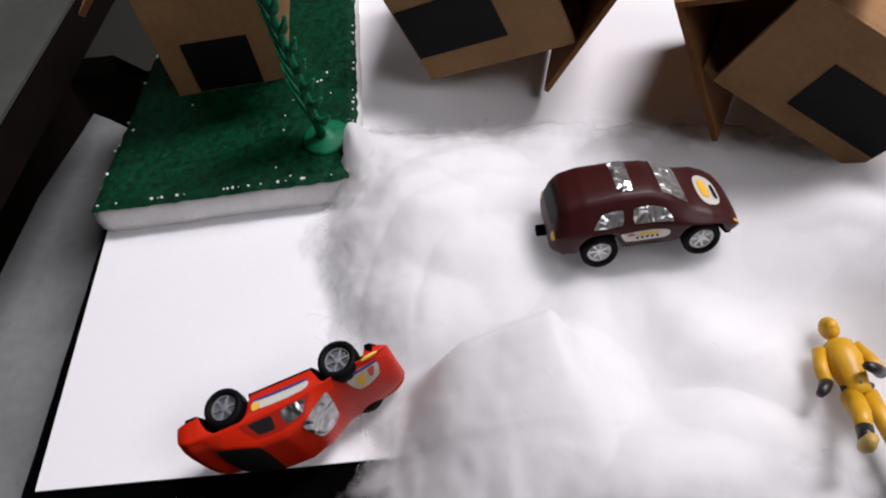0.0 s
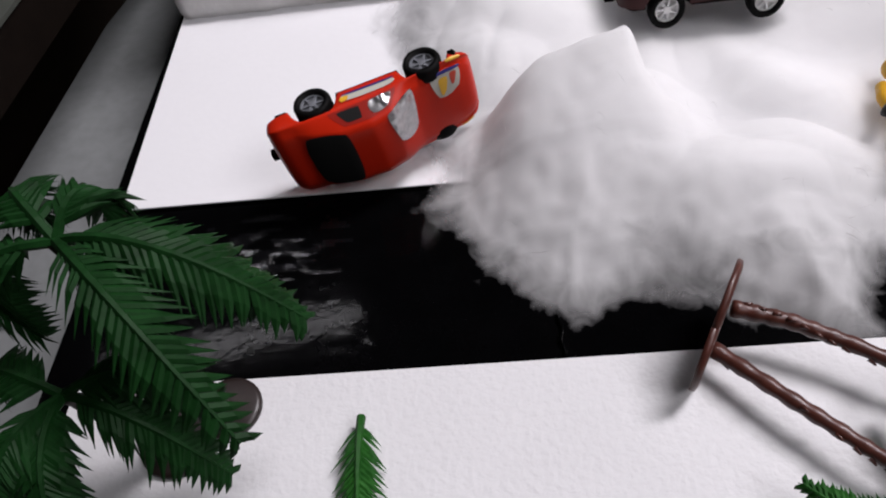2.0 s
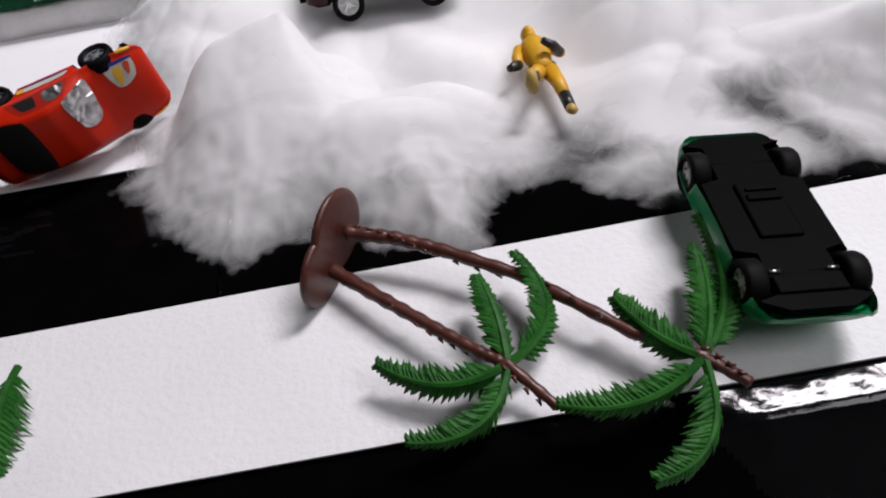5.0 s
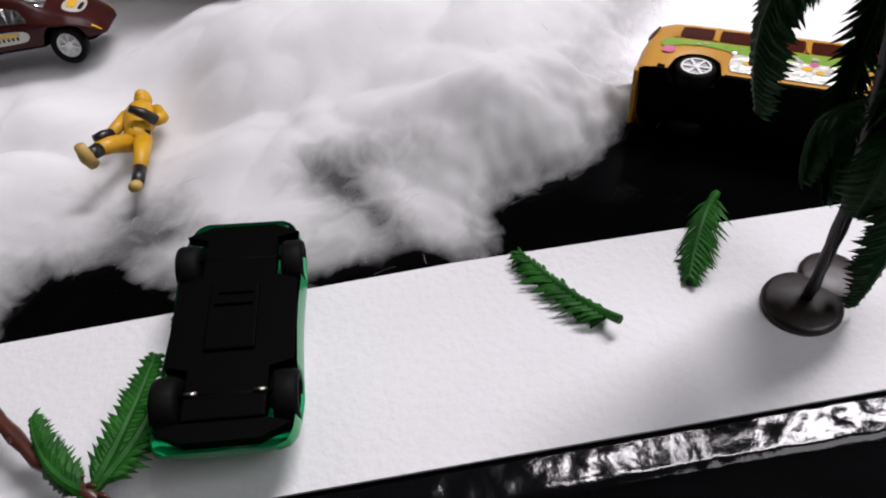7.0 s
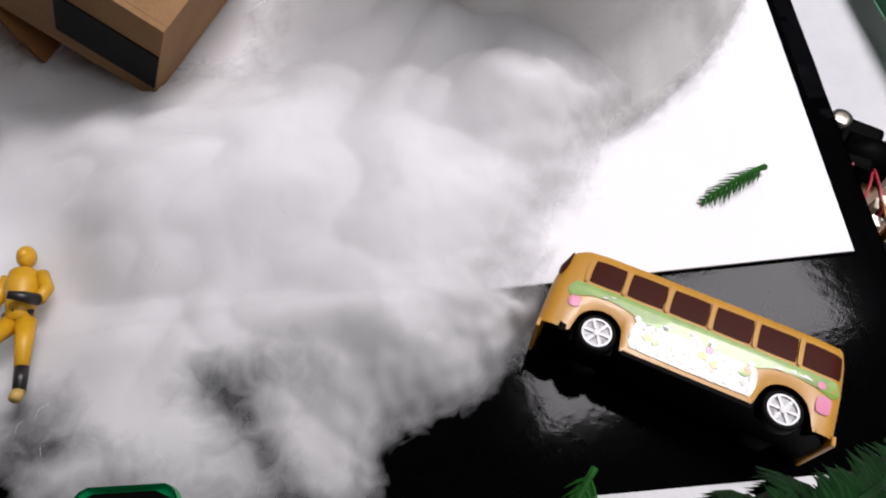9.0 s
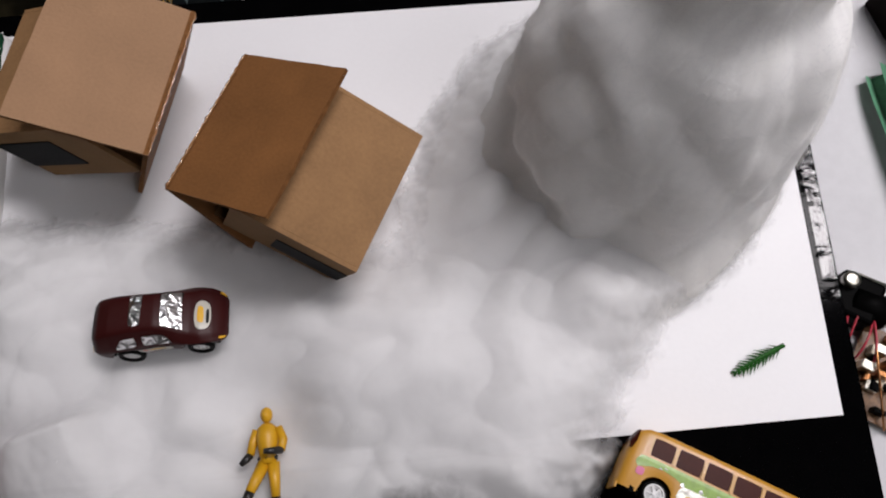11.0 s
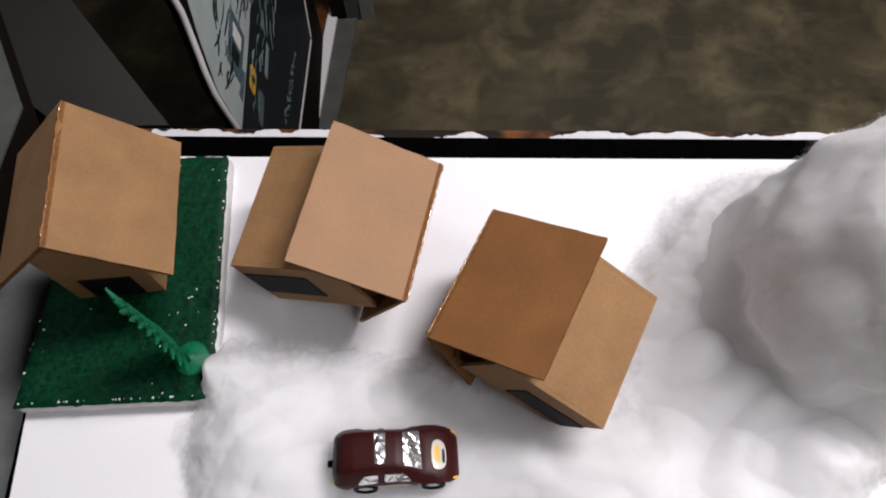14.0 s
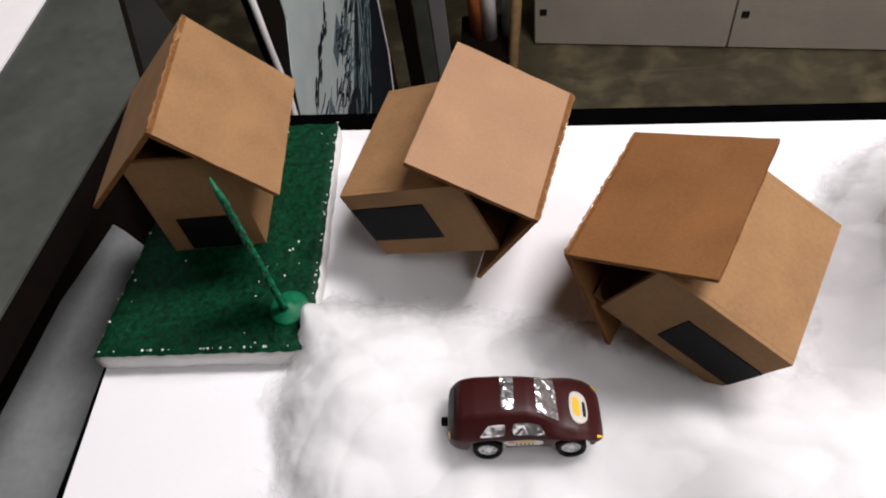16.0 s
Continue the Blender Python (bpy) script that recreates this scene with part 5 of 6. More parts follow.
for root, tip, bend, turn in ((A, (0.3200, -0.0890, 0.0150), (0.3250, -0.1190, 0.0130), -35), (A, (0.2865, -0.1140, 0.0150), (0.2930, -0.1300, 0.0140), -40), (A, (0.2635, -0.1425, 0.0120), (0.2850, -0.1510, 0.0120), -55),
                              (A, (0.2835, -0.1645, 0.0060), (0.3040, -0.1620, 0.0070), -50), (A, (0.3160, -0.1000, 0.0140), (0.3120, -0.1240, 0.0150), 30),
                              (B, (0.2630, -0.0905, 0.0150), (0.2760, -0.1180, 0.0130), 40), (B, (0.2500, -0.0975, 0.0150), (0.2530, -0.1120, 0.0140), 30), (B, (0.2165, -0.1200, 0.0120), (0.2340, -0.1360, 0.0110), -45),
                              (B, (0.2225, -0.1435, 0.0080), (0.2460, -0.1480, 0.0070), -60)):
    part("frond", frond(bmesh.new(), root, tip, 0.001, 26, 0.0060, 0.0020, 0.7, 0.0013, turn, 1.0, bend), LEAF, fp)

# standing palm beside the road, seen against the table
H = Vector((0.0560, -0.0880, 0.0900))
K = Vector((0.0440, -0.1060, 0.0560))
palm("standing dark green toy palm with two trunks on the white strip", None, [(0.0455, -0.0960, 0.0115), (0.0600, -0.0860, 0.0100)], 0.0024,
     [([(0.0580, -0.0870, 0.002), (0.0570, -0.0880, 0.045), H], 0.0024), ([(0.0470, -0.0970, 0.002), (0.0450, -0.1010, 0.030), K], 0.0023)],
     [(H, (0.1060, -0.1010, 0.0740), 0.010), (H, (0.0340, -0.0660, 0.0700), 0.012), (H, (0.0620, -0.0720, 0.0820), 0.008), (H, (0.0960, -0.1270, 0.0740), 0.012),
      (H, (0.0330, -0.0900, 0.0560), 0.014), (H, (0.0980, -0.0880, 0.0550), 0.012),
      (K, (0.0490, -0.1400, 0.0420), 0.010), (K, (0.0330, -0.1330, 0.0450), 0.010), (K, (0.0120, -0.0940, 0.0400), 0.010), (K, (0.0800, -0.1200, 0.0380), 0.010), (K, (0.0760, -0.1010, 0.0420), 0.012)],
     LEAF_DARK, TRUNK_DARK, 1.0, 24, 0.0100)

# standing palm near the bus
H = Vector((0.4850, -0.1050, 0.1070))
K = Vector((0.5000, -0.1050, 0.0620))
palm("standing dark green toy palm with drooping leaves near the bus", None, [(0.4925, -0.1115, 0.0108), (0.5045, -0.1045, 0.0088)], 0.0024,
     [([(0.4940, -0.1110, 0.002), (0.4950, -0.1085, 0.037), (0.4910, -0.1060, 0.075), H], 0.0011), ([(0.4965, -0.1085, 0.002), (0.5005, -0.1050, 0.030), K], 0.0013)],
     [(H, (0.4645, -0.1085, 0.0700), 0.016), (H, (0.4715, -0.0990, 0.0720), 0.014), (H, (0.4930, -0.0960, 0.0480), 0.014), (H, (0.5110, -0.0930, 0.0560), 0.016),
      (H, (0.5190, -0.0950, 0.0600), 0.014), (H, (0.5200, -0.0900, 0.0870), 0.008), (H, (0.5340, -0.0850, 0.0880), 0.010), (H, (0.5050, -0.0900, 0.0750), 0.012), (H, (0.5040, -0.0980, 0.0520), 0.012),
      (K, (0.5025, -0.1180, 0.0050), 0.007), (K, (0.5050, -0.1120, 0.0120), 0.008), (K, (0.4955, -0.1120, 0.0350), 0.007), (K, (0.5080, -0.1060, 0.0300), 0.008), (H, (0.4985, -0.1090, 0.0540), 0.010), (H, (0.4930, -0.1070, 0.0600), 0.008), (H, (0.5060, -0.1020, 0.0580), 0.012), (K, (0.4980, -0.0980, 0.0280), 0.008), (K, (0.4910, -0.0950, 0.0340), 0.008), (K, (0.5170, -0.0980, 0.0380), 0.010),
      (K, (0.5120, -0.0920, 0.0440), 0.010), (K, (0.5050, -0.0960, 0.0360), 0.008)],
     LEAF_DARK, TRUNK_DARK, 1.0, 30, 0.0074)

# loose leaves
for root, tip, sag, turn, lab in (((0.1020, -0.0925, 0.0040), (0.1026, -0.1265, 0.0018), 0.003, 0, "loose green palm leaf lying on the white strip"),
                                  ((0.4412, -0.1098, 0.0060), (0.4200, -0.0775, 0.0040), -0.002, 20, "loose green palm leaf standing on edge on the white strip"),
                                  ((0.4850, -0.0690, 0.0050), (0.4655, -0.0975, 0.0030), 0.003, 25, "loose green palm leaf across the strip's edge"),
                                  ((0.5790, 0.0396, 0.0030), (0.5500, 0.0275, 0.0022), 0.002, 10, "loose green palm leaf on the white board")):
    small = root[0] > 0.57
    lone("palm_leaf", frond(bmesh.new(), root, tip, sag, 12 if small else 18, 0.0062 if small else 0.0086, 0.0015 if small else 0.0018, 0.9, 0.0012, turn, 0.0 if turn < 5 else 1.0), LEAF, lab, "leaf", group="loose palm leaves")


# ---- things on the table beside the model ----
fan = thing("pleated_strips", None, "bundle of pleated green strips lying on the white table", "craft strips")
for k in range(3):
    bm = bmesh.new()
    x0, y0 = 0.7050 + 0.0085 * k, 0.226 + 0.006 * (k == 1)
    pts = []
    for i in range(17):
        s = i / 16
        c = Vector((x0 + (0.7000 + 0.003 * k - x0) * s, y0 - 0.21 * s, -0.0440 + 0.006 * k + 0.006 * math.sin(s * 3)))
        w = (0.0085 * (1 - 0.72 * s) + 0.0010) * (0.75 + 0.25 * min(1.0, s * 12))
        pts.append([bm.verts.new(c + Vector((dx * w, 0, dz * w))) for dx, dz in ((-1, 0.45), (-0.45, 0.05), (0, -0.40), (0.5, 0.15), (1, 0.55), (0.5, 0.05), (0, -0.50), (-0.45, -0.05))])
    for a, b in zip(pts, pts[1:]):
        for j in range(8):
            bm.faces.new((a[j], a[(j + 1) % 8], b[(j + 1) % 8], b[j]))
    bm.faces.new(pts[0])
    bm.faces.new(pts[-1])
    part("strip", bm, LEAFPAPER, fan)
crate = thing("black_box", pose(0.722, 0.270, -0.0495, 0, 0, 10), "black box with a cream lid on the table", "box")
part("box_body", box(bmesh.new(), 0, 0.20, -0.20, 0.02, 0, 0.045, 0.002), DARKWOOD, crate)
part("lid", box(bmesh.new(), 0.002, 0.202, -0.202, 0.018, 0.045, 0.050, 0.002), CREAM, crate, "cream lid")
rg = bmesh.new()
tube(rg, [(0.703 + 0.0075 * math.cos(a * 0.3142), 0.091 + 0.0075 * math.sin(a * 0.3142), -0.0462) for a in range(21)], 0.0026, 10)
lone("rubber_ring", rg, TYRE, "black rubber ring on the white table", "ring", smooth=True)
kit = thing("motor_kit", pose(0.648, 0.061, -0.0495, 0, 0, -35), "small electric motor wired to a circuit board", "circuit")
part("circuit_board", box(bmesh.new(), 0.006, 0.056, -0.058, -0.002, 0.004, 0.006, 0.0004), surface("brown_circuit", (0.16, 0.075, 0.025), 0.35, var=0.5, scale=300), kit)
bm = bmesh.new()
tube(bm, [(-0.012, 0.004, 0.011), (-0.009, 0.004, 0.011), (-0.009, 0.004, 0.011), (0.012, 0.006, 0.011), (0.014, 0.006, 0.011)], [0.006, 0.0098, 0.0105, 0.0105, 0.006], 18)
part("motor", bm, CHASSIS, kit, "black motor", smooth=True)
part("motor_housing", box(bmesh.new(), -0.020, 0.006, -0.008, 0.020, 0.0, 0.019, 0.0025), CHASSIS, kit, "black plastic housing")
bm = bmesh.new()
tube(bm, [(-0.016, 0.012, 0.019), (-0.016, 0.012, 0.024), (-0.016, 0.012, 0.0245)], [0.0050, 0.0050, 0.0030], 16)
part("metal_cap", bm, STEEL, kit, "shiny metal cap", smooth=True)
part("steel_plate", box(bmesh.new(), 0.007, 0.019, 0.002, 0.016, 0.0, 0.016, 0.0012), STEEL, kit, "bent steel plate")
bm = bmesh.new()
tube(bm, [(-0.010, 0.018, 0.010), (0.006, 0.019, 0.010)], 0.006, 16)
part("capacitor", bm, STEEL, kit, "metal can", smooth=True)
rnd = random.Random(5)
for k in range(36):
    x, y = rnd.uniform(0.008, 0.048), rnd.uniform(-0.056, -0.006)
    part("component", box(bmesh.new(), x, x + rnd.uniform(0.003, 0.008), y, y + rnd.uniform(0.003, 0.007), 0.006, rnd.uniform(0.009, 0.016), 0.0005), rnd.choice((STEEL, CHASSIS, CHASSIS, CHASSIS, COPPER, CREAM)), kit)
for k in range(7):
    a = Vector((rnd.uniform(-0.01, 0.02), rnd.uniform(-0.02, 0.02), 0.014))
    b = Vector((rnd.uniform(0.0, 0.04), rnd.uniform(-0.06, 0.02), 0.008))
    c = (a + b) / 2 + Vector((rnd.uniform(-0.01, 0.01), rnd.uniform(-0.01, 0.01), 0.014))
    bm = bmesh.new()
    tube(bm, [(a.lerp(c, s / 6)).lerp(c.lerp(b, s / 6), s / 6) for s in range(7)], 0.0007, 6)
    part("wire", bm, rnd.choice((WIRE_RED, CHASSIS, COPPER)), kit, smooth=True)

# ---- cotton wool ----
EDGE = [(1.10, 1.60), (1.05, 1.28), (0.92, 1.00), (0.96, 0.72), (1.07, 0.50), (1.10, 0.25), (1.15, 0.03), (1.32, -0.19), (1.46, -0.39), (1.58, -0.57),
        (1.68, -0.62), (1.80, -0.57), (1.95, -0.53), (2.16, -0.60), (2.40, -0.76), (2.56, -0.74), (2.60, -0.55), (2.68, -0.48), (2.90, -0.45), (3.04, -0.60),
        (3.18, -0.76), (3.80, -0.76), (4.06, -0.76), (4.09, -0.60), (4.22, -0.50), (4.47, -0.43), (4.64, -0.24), (4.88, 0.00), (5.06, 0.26), (5.26, 0.52),
        (5.78, 0.86), (6.10, 1.35), (6.16, 2.20), (5.75, 2.72), (4.90, 2.88), (4.30, 2.65), (3.75, 1.95), (3.60, 1.30), (3.00, 1.45), (2.30, 1.62),
        (1.60, 1.66), (1.22, 1.76)]
POLY = np.array(EDGE)


def inside_depth(P):
    """Signed distance into the outline, in decimetres."""
    d = np.full(len(P), 9.0)
    odd = np.zeros(len(P), bool)
    for a, b in zip(POLY, np.roll(POLY, -1, 0)):
        ab = b - a
        t = np.clip(((P - a) @ ab) / (ab @ ab), 0, 1)
        d = np.minimum(d, np.hypot(*(P - a - t[:, None] * ab).T))
        cross = (a[1] > P[:, 1]) != (b[1] > P[:, 1])
        xi = a[0] + (P[:, 1] - a[1]) / (b[1] - a[1] + 1e-12) * ab[0]
        odd ^= cross & (P[:, 0] < xi)
    return np.where(odd, d, -d)


# round heaps of wool: centre, half widths, turn in degrees, height, in decimetres
HEAPS = [(1.45, 0.98, 0.52, 0.52, 0, 0.26), (1.86, -0.16, 0.40, 0.40, 20, 0.20), (2.38, -0.32, 0.46, 0.36, -10, 0.17), (3.52, 0.62, 0.62, 0.44, 8, 0.27),
         (4.40, 0.08, 0.50, 0.56, 0, 0.30), (3.95, 0.12, 0.36, 0.34, 0, 0.14), (4.88, 0.48, 0.42, 0.36, 40, 0.24), (1.20, 1.37, 0.16, 0.17, 0, 0.26),
         (2.05, 1.32, 0.42, 0.24, -15, 0.11), (2.72, 0.40, 0.34, 0.14, 25, 0.07), (4.25, 0.62, 0.30, 0.26, 0, 0.14), (1.85, 0.10, 0.34, 0.30, 0, 0.16)]


def mound(x, y):
    """How high the wool stands, in decimetres, before its own lumps."""
    total = 0.0
    for cx, cy, rx, ry, turn, top in HEAPS:
        c, s = math.cos(math.radians(turn)), math.sin(math.radians(turn))
        dx, dy = x - cx, y - cy
        q = ((dx * c + dy * s) / rx) ** 2 + ((dy * c - dx * s) / ry) ** 2
        if q < 1.6:
            total += (top * max(0.0, 1 - q / 1.6) ** 0.8) ** 3
    h = 0.085 + total ** (1 / 3)
    h += 0.34 * (1 - ease(0.70, 1.50, math.hypot(x - 5.18, y - 1.74)))
    # arcs where the wool was swirled round
    rho, way = math.hypot(x - 1.95, y - 0.45), math.atan2(y - 0.45, x - 1.95)
    arc = ease(0.30, 0.46, rho) * ease(1.15, 0.80, rho) * ease(1.1, 1.6, way)
    h += 0.040 * arc * (abs(math.cos(math.pi * (rho - 0.49 + 0.05 * noise.noise(Vector((x * 2, y * 2, 3)))) / 0.235 + math.pi / 2)) ** 0.7 - 0.6)
    # a smooth folded pad whose far edge stands up to a square corner
    crest, brink = 0.245 + 0.22 * (x - 1.56), 2.00 + 0.17 * (0.33 - y)
    pad = ease(brink + 0.055, brink - 0.065, x) * ease(crest + 0.085, crest - 0.045, y) * ease(1.37, 1.66, x)
    h += pad * max(0.0, 0.50 - 0.52 * max(0.0, crest - y) - h)
    flat = hill(x, y, 2.42, 0.82, 0.62, 0.30) + 0.8 * hill(x, y, 2.75, 0.45, 0.30, 0.22) + 0.95 * hill(x, y, 2.26, 0.40, 0.13, 0.24) + 0.9 * hill(x, y, 2.95, 1.20, 0.5, 0.22)
    flat = min(1.0, flat)
    h = h * (1 - flat) + 0.052 * flat
    keep = min(1.0, 1.2 * hill(x, y, 2.94, 0.05, 0.24, 0.42))
    return h * (1 - keep) + 0.030 * keep, max(flat, keep, 0.9 * pad)


STEP = 0.0145
gx, gy = np.arange(0.70, 6.40, STEP), np.arange(-0.90, 3.05, STEP)
MX, MY = np.meshgrid(gx, gy)
flatP = np.c_[MX.ravel(), MY.ravel()]
near = inside_depth(flatP) > -0.30
warp = np.zeros((len(flatP), 2))
for i in np.nonzero(near)[0]:
    x, y = flatP[i]
    for k, z in ((0, 0.3), (1, 7.3)):
        warp[i, k] = noise.noise(Vector((x * 2.3, y * 2.3, z))) * 0.05 + noise.noise(Vector((x * 7, y * 7, z + 4))) * 0.045 + noise.noise(Vector((x * 19, y * 19, z + 2))) * 0.025
depth = np.where(near, np.minimum(inside_depth(flatP + warp), flatP[:, 1] + 0.742), -1.0)
height = np.zeros(len(flatP))
thick = np.zeros(len(flatP))
for i, (x, y) in enumerate(flatP):
    d = depth[i]
    if d < -0.18:
        continue
    h, fl = mound(x, y)
    wx, wy = x + 0.10 * noise.noise(Vector((x * 1.7, y * 1.7, 5))), y + 0.10 * noise.noise(Vector((x * 1.7, y * 1.7, 8)))
    big = noise.noise(Vector((wx * 1.6, wy * 1.6, 1.0)))
    fold = abs(noise.noise(Vector((wx * 2.1 + 0.9 * wy, wy * 3.4 - 0.8 * wx, 3.7))))
    fold2 = abs(noise.noise(Vector((wx * 5.2 - wy * 2, wy * 6.4 + wx * 2, 8.7))))
    fine = noise.fractal(Vector((wx, wy, 0)) * 13, 1.0, 2.0, 4)
    calm = 1 - 0.88 * fl
    lump = (0.07 * big + 0.13 * (fold - 0.2) + 0.012 * (fold2 - 0.2)) * calm + 0.0020 * fine * (0.4 + 0.6 * calm)
    road = ease(0.02, -0.12, y)
    grow = 1 - math.exp(-max(d, 0) / (0.40 - 0.20 * road * ease(1.7, 2.3, x)))
    t = max(0.0, min(1.0, (d + 0.01 + 0.07 * road) / (0.34 - 0.16 * road)))
    streak = math.exp(-((x - (3.56 - 0.62 * (y + 0.16))) / 0.075) ** 2) * ease(-0.05, -0.25, y)
    hole = 0.42 * streak + 0.7 * hill(x, y, 3.68, -0.72, 0.30, 0.05) + 0.35 * hill(x, y, 2.30, -0.48, 0.3, 0.07) + 0.45 * hill(x, y, 3.05, -0.42, 0.20, 0.05)
    t *= 1 - min(1, hole) * road
    thin = ease(0.02, -0.30, y) * ease(2.40, 2.75, x) * ease(4.25, 3.85, x)
    t *= 1 - thin * (0.36 + 0.55 * noise.noise(Vector((x * 2.6, y * 3.4, 1.7))))
    t *= 1 - 0.22 * road * ease(2.6, 2.2, x) * ease(1.55, 1.85, x) * (0.5 + noise.noise(Vector((x * 4, y * 4, 2.7))))
    tuft = hill(x, y, 1.20, 1.36, 0.15, 0.16) * (0.8 + 0.5 * noise.noise(Vector((x * 9, y * 9, 0.5))))
    thick[i] = max(0.0, t, min(1.0, 2.0 * tuft) if d > 0.01 else 0.0)
    height[i] = max(0.001, (h + lump) * grow * (1 - 0.55 * thin) + 0.20 * tuft * ease(0.0, 0.12, d)) if d > -0.02 else 0.001
ny, nx = MX.shape
keep = (depth > -0.17).reshape(ny, nx)


def cotton_sheet():
    idx = -np.ones((ny, nx), int)
    idx[keep] = np.arange(keep.sum())
    hz = height.reshape(ny, nx)
    verts = [(MX[j, i] / 10, MY[j, i] / 10, hz[j, i] / 10 + (-0.0004 if MY[j, i] < -0.03 else 0.0003)) for j in range(ny) for i in range(nx) if keep[j, i]]
    faces = []
    for j in range(ny - 1):
        for i in range(nx - 1):
            q = (idx[j, i], idx[j, i + 1], idx[j + 1, i + 1], idx[j + 1, i])
            if min(q) >= 0:
                faces.append(tuple(int(v) for v in q))
    me = bpy.data.meshes.new("wool")
    me.from_pydata(verts, [], faces)
    me.polygons.foreach_set("use_smooth", [True] * len(faces))
    at = me.attributes.new("thickness", "FLOAT", "POINT")
    at.data.foreach_set("value", thick.reshape(ny, nx)[keep].astype(np.float32))
    at = me.attributes.new("depth", "FLOAT", "POINT")
    at.data.foreach_set("value", np.clip((depth.reshape(ny, nx)[keep] - 0.10) / 0.35, 0, 1).astype(np.float32))
    me.materials.append(COTTON)
    return me


wool = thing("cotton_snow", None, "torn sheet of white cotton wool spread like an avalanche", "cotton wool", kind="stuff")
ob = new("wool", cotton_sheet())
ob.parent = wool


def fibres(count, seed):
    """Loose hairs on the wool, most of them along its rim."""
    rng = np.random.RandomState(seed)
    vs, fs = [], []
    hz, th = height.reshape(ny, nx), thick.reshape(ny, nx)
    at = lambda x, y: (min(max(int((y - gy[0]) / STEP), 0), ny - 1), min(max(int((x - gx[0]) / STEP), 0), nx - 1))
    dd = depth.reshape(ny, nx)
    made = 0
    while made < count:
        x, y = rng.uniform(0.8, 6.2), rng.uniform(-0.8, 2.9)
        j, i = at(x, y)
        d = dd[j, i]
        if d < 0.0 or (d > 0.16 and rng.rand() > (0.30 if y < 0.2 else 0.08)) or (d < 0 and rng.rand() > 0.3):
            continue
        if y < -0.74:
            continue
        made += 1
        a, curl = rng.uniform(0, 6.283), rng.uniform(-16, 16)
        ln, w = rng.uniform(0.03, 0.09), rng.uniform(0.0001, 0.00022)
        n = 5
        lift = rng.uniform(0.004, 0.03)
        start = len(vs)
        for k in range(n):
            jj, ii = at(x, y)
            z = hz[jj, ii] + lift * math.sin(3.1 * (k + 0.5) / n) + (-0.004 if y < -0.03 else 0.006)
            s, c = math.sin(a), math.cos(a)
            vs += [((x - s * w) / 10, (y + c * w) / 10, z / 10), ((x + s * w) / 10, (y - c * w) / 10, z / 10 + 0.0001)]
            x, y = x + c * ln / n, y + s * ln / n
            a += curl * ln / n
        fs += [(start + 2 * k, start + 2 * k + 1, start + 2 * k + 3, start + 2 * k + 2) for k in range(n - 1)]
    me = bpy.data.meshes.new("fibres")
    me.from_pydata(vs, [], fs)
    me.materials.append(surface("cotton_fibre", (0.8, 0.8, 0.8), 0.9, spec=0.1, var=0.03, bump=0))
    return me


ob = new("fibres", fibres(420, 2))
ob.parent = wool


# creases round the hill: turn in radians, level, depth, width
CREASES = [((2.6, 3.2, 3.7, 4.3), (0.20, 0.215, 0.205, 0.165), 0.095, 0.050), ((2.9, 3.4, 3.75, 4.1), (0.60, 0.56, 0.54, 0.45), 0.085, 0.050),
           ((3.5, 4.28, 4.75, 5.1), (0.73, 0.63, 0.45, 0.26), 0.085, 0.050), ((4.1, 4.6, 5.3), (0.30, 0.24, 0.20), 0.04, 0.045), ((1.9, 2.4, 2.9), (0.34, 0.40, 0.42), 0.06, 0.045)]


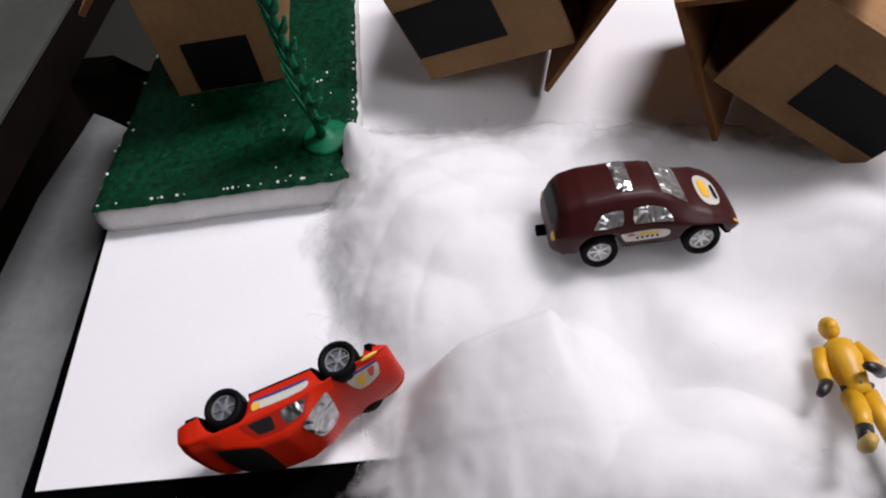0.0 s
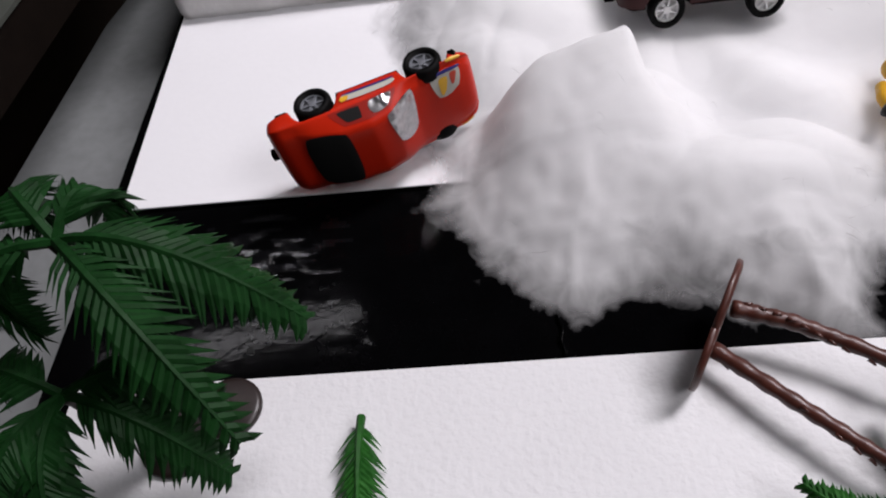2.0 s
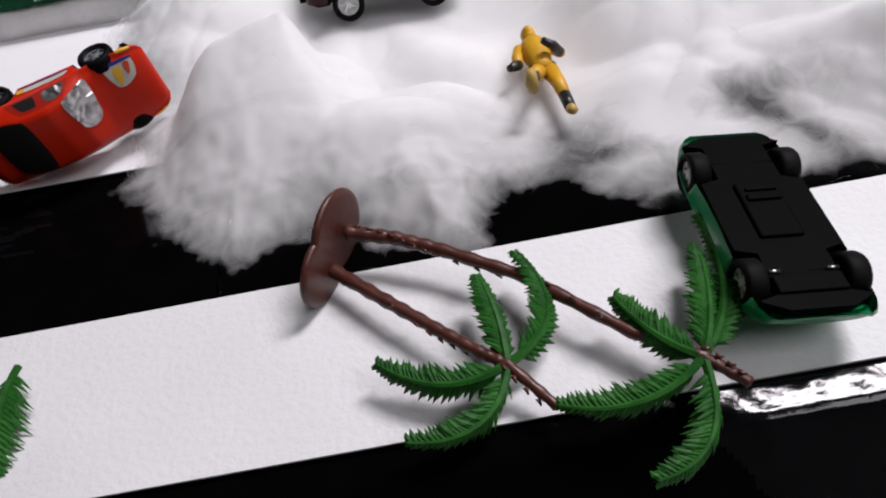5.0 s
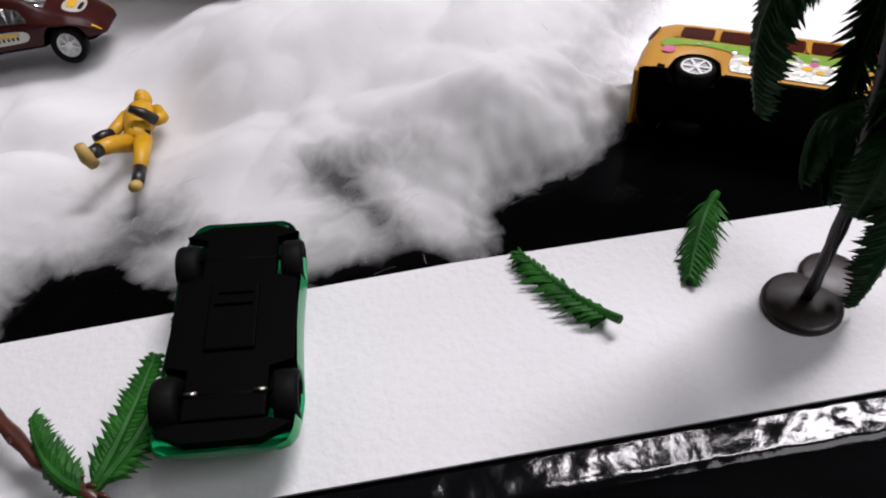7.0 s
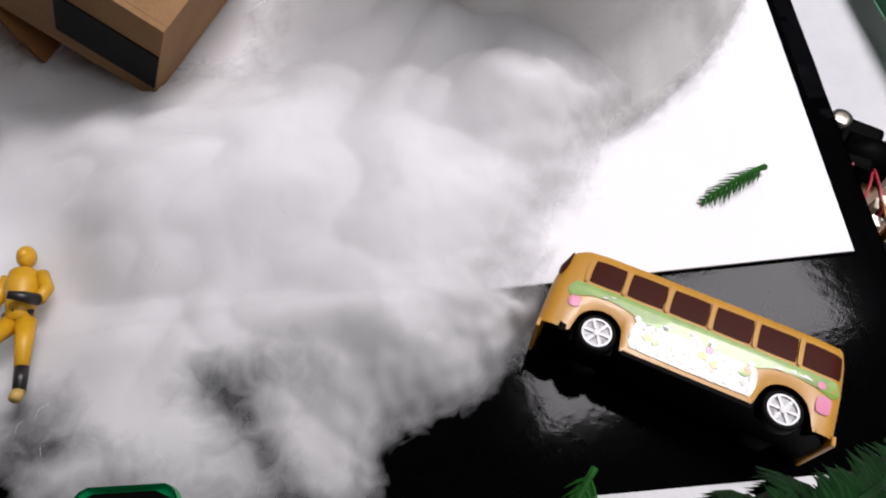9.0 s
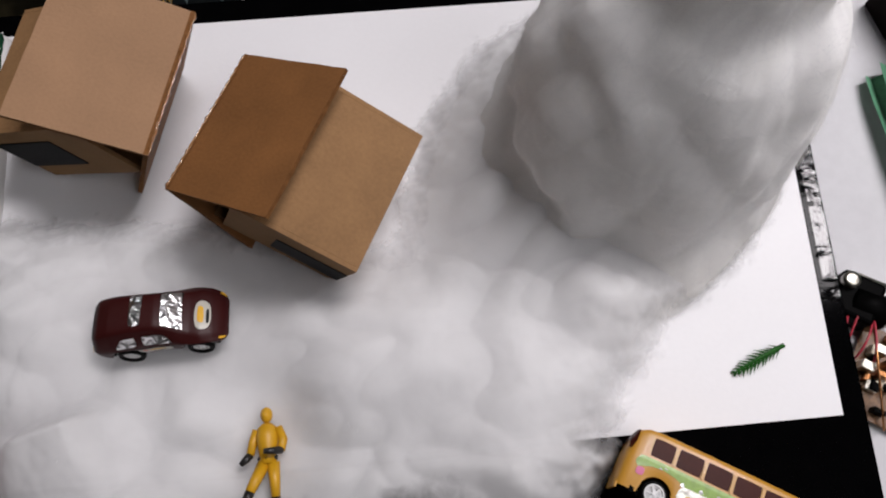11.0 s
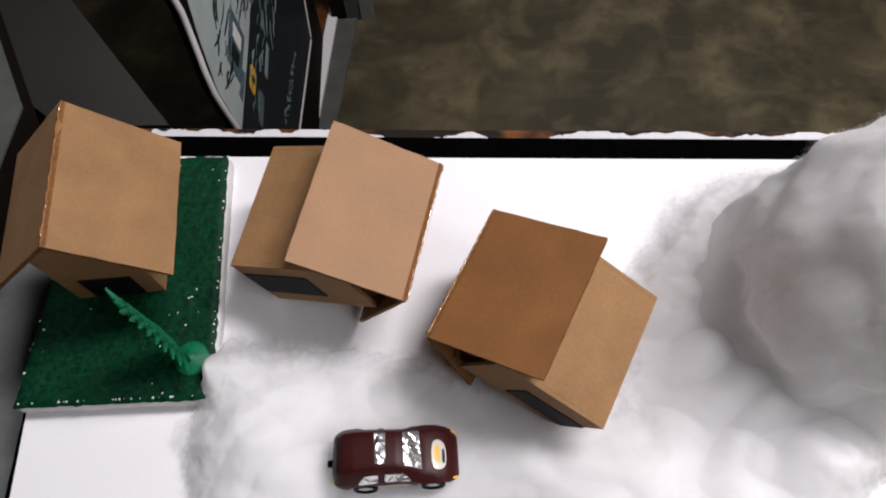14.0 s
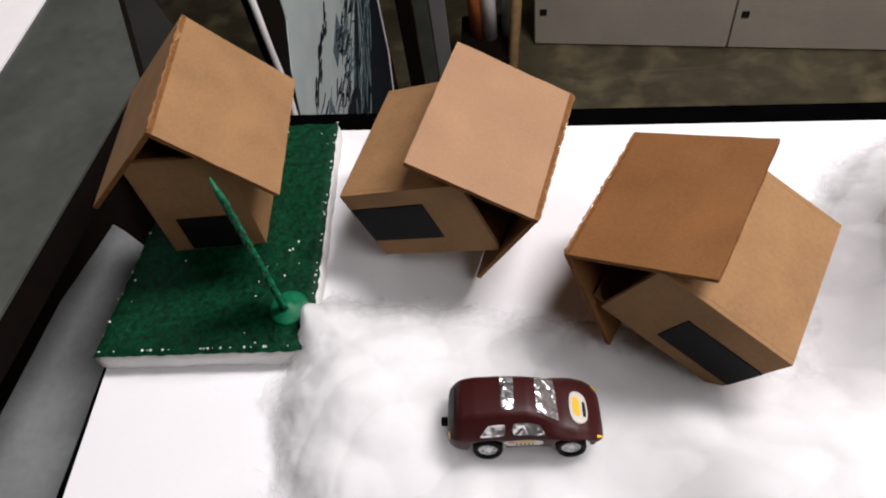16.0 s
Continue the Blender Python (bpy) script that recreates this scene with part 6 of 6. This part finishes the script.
def peak():
    """The tall cotton hill: a leaning stack of wrapped wool with a rounded head."""
    ks = [(0.00, 0.95), (0.05, 0.91), (0.10, 0.88), (0.20, 0.84), (0.30, 0.81), (0.45, 0.77), (0.60, 0.66), (0.68, 0.575), (0.74, 0.475), (0.79, 0.405), (0.83, 0.375), (0.88, 0.375), (0.93, 0.335), (0.965, 0.26), (0.99, 0.135), (1.0, 0.01)]
    NT, NZ = 300, 260
    verts, faces, th = [], [], []
    for j in range(NZ + 1):
        v = j / NZ
        r0 = float(np.interp(v, [k for k, _ in ks], [r for _, r in ks]))
        z0 = 2.16 * v
        cx, cy = 5.13 + 0.10 * (1 - v) + 0.19 * v ** 1.3 + 0.06 * ease(0.6, 0.9, v), 1.76 - 0.06 * v
        for i in range(NT):
            a = 2 * math.pi * i / NT
            c, s = math.cos(a), math.sin(a)
            q = Vector((c * 1.15, s * 1.15, v * 2.0))
            q += 0.30 * Vector((noise.noise(q * 1.1 + Vector((9, 0, 0))), noise.noise(q * 1.1 + Vector((0, 9, 0))), noise.noise(q * 1.1 + Vector((0, 0, 9)))))
            big = noise.fractal(q * 1.2, 1.0, 2.0, 2)
            # layers of wool folded over each other: round swells with narrow creases between them
            wob = v + 0.030 * noise.noise(q * 2.3 + Vector((1, 6, 2))) + 0.012 * noise.noise(q * 6.0)
            roll = 0.0
            for way, level, deep, w in CREASES:
                off = wob - float(np.interp(a, way, level))
                reach = ease(way[0] - 0.25, way[0] + 0.25, a) * ease(way[-1] + 0.25, way[-1] - 0.25, a)
                # a groove with the layer above it swelling over
                roll += reach * (0.7 + 0.6 * noise.noise(q * 1.9 + Vector((7, 2, 5)))) * deep * (0.35 * math.exp(-((off - 2.4 * w) / (1.8 * w)) ** 2) - math.exp(-(off / w) ** 2))
            sweep = Vector((math.cos(a - 0.9 * v) * 1.7, math.sin(a - 0.9 * v) * 1.7, v * 0.8))
            fold = abs(noise.noise(sweep * 1.5 + Vector((2, 4, 1)))) - 0.2
            fold2 = noise.fractal(q * 2.4 + Vector((5, 1, 3)), 1.0, 2.0, 3)
            fine = noise.fractal(Vector((c * r0, s * r0, z0)) * 8, 1.0, 2.0, 3)
            rough = ease(0.03, 0.16, v) * ease(1.0, 0.90, v)
            body = ease(0.86, 0.70, v)
            neck = math.exp(-((v - 0.735 - 0.03 * math.cos(a - 4.4)) / 0.035) ** 2) * ease(-0.2, 0.6, math.cos(a - 4.4))
            r = r0 * (1 + rough * (0.9 * roll + body * 0.075 * fold + 0.06 * big + (0.035 + 0.075 * ease(0.70, 0.84, v)) * fold2) - 0.11 * neck) + (0.006 + 0.012 * ease(0.7, 0.9, v)) * fine
            r += (0.30 + 0.16 * noise.noise(Vector((c * 2.5, s * 2.5, 4.4)))) * math.exp(-v / 0.11) * ease(-0.10, 0.9, math.cos(a - 3.75))
            band2 = noise.noise(Vector((c * 3, s * 3, v * 9)))
            oval = 0.95
            foot = Vector((cx + r * c, cy + r * s, 2.0))
            swell = (1 - ease(0.06, 0.32, v)) * (0.06 * noise.noise(foot * 2.6) + 0.04 * noise.noise(foot * 6.0))
            verts.append(((cx + r * c * oval) / 10, (cy + r * s * 0.98) / 10, (z0 + 0.08 * big * v * (1 - v) + swell) / 10 + 0.0003))
            th.append(max(0.0, min(1.0, (v - 0.004 + 0.012 * big + 0.008 * band2) * 20)))
    for j in range(NZ):
        for i in range(NT):
            k = (i + 1) % NT
            faces.append((j * NT + i, j * NT + k, (j + 1) * NT + k, (j + 1) * NT + i))
    faces.append(tuple(range(NZ * NT, (NZ + 1) * NT)))
    me = bpy.data.meshes.new("wool")
    me.from_pydata(verts, [], faces)
    me.polygons.foreach_set("use_smooth", [True] * len(faces))
    at = me.attributes.new("thickness", "FLOAT", "POINT")
    at.data.foreach_set("value", np.array(th, np.float32))
    at = me.attributes.new("depth", "FLOAT", "POINT")
    at.data.foreach_set("value", np.clip((np.repeat(np.arange(NZ + 1) / NZ, NT) - 0.04) / 0.16, 0, 1).astype(np.float32))
    me.materials.append(COTTON_PEAK)
    return me


hillock = thing("cotton_peak", None, "tall leaning hill of wrapped white cotton wool", "cotton hill", kind="stuff")
wound = new("wound_wool", peak())
wound.parent = hillock


def stray_hairs(me, count, seed):
    """Fine loose hairs lying close along a wool surface."""
    rng = np.random.RandomState(seed)
    co = np.zeros(len(me.vertices) * 3, np.float32)
    me.vertices.foreach_get("co", co)
    co = co.reshape(-1, 3)
    no = np.zeros(len(me.vertices) * 3, np.float32)
    me.vertices.foreach_get("normal", no)
    no = no.reshape(-1, 3)
    vs, fs = [], []
    pick = rng.randint(0, len(co) - 400, count)
    for k in pick:
        p, n = co[k].astype(float), no[k].astype(float)
        d = rng.normal(size=3)
        d -= n * d.dot(n)
        d /= np.linalg.norm(d) + 1e-9
        side = np.cross(n, d)
        ln, rise, bend, w = rng.uniform(0.004, 0.012), rng.uniform(0.0006, 0.0030), rng.uniform(-0.004, 0.004), rng.uniform(0.00002, 0.00004)
        start = len(vs)
        for i in range(5):
            u = i / 4
            c = p + d * ln * u + n * (rise * math.sin(3.0 * u) - 0.0002) + side * bend * u * u
            vs += [tuple(c - side * w), tuple(c + side * w)]
        fs += [(start + 2 * i, start + 2 * i + 1, start + 2 * i + 3, start + 2 * i + 2) for i in range(4)]
    out = bpy.data.meshes.new("stray_hairs")
    out.from_pydata(vs, [], fs)
    out.materials.append(bpy.data.materials["cotton_fibre"])
    return out


ob = new("stray_hairs", stray_hairs(wound.data, 14000, 6))
ob.parent = hillock
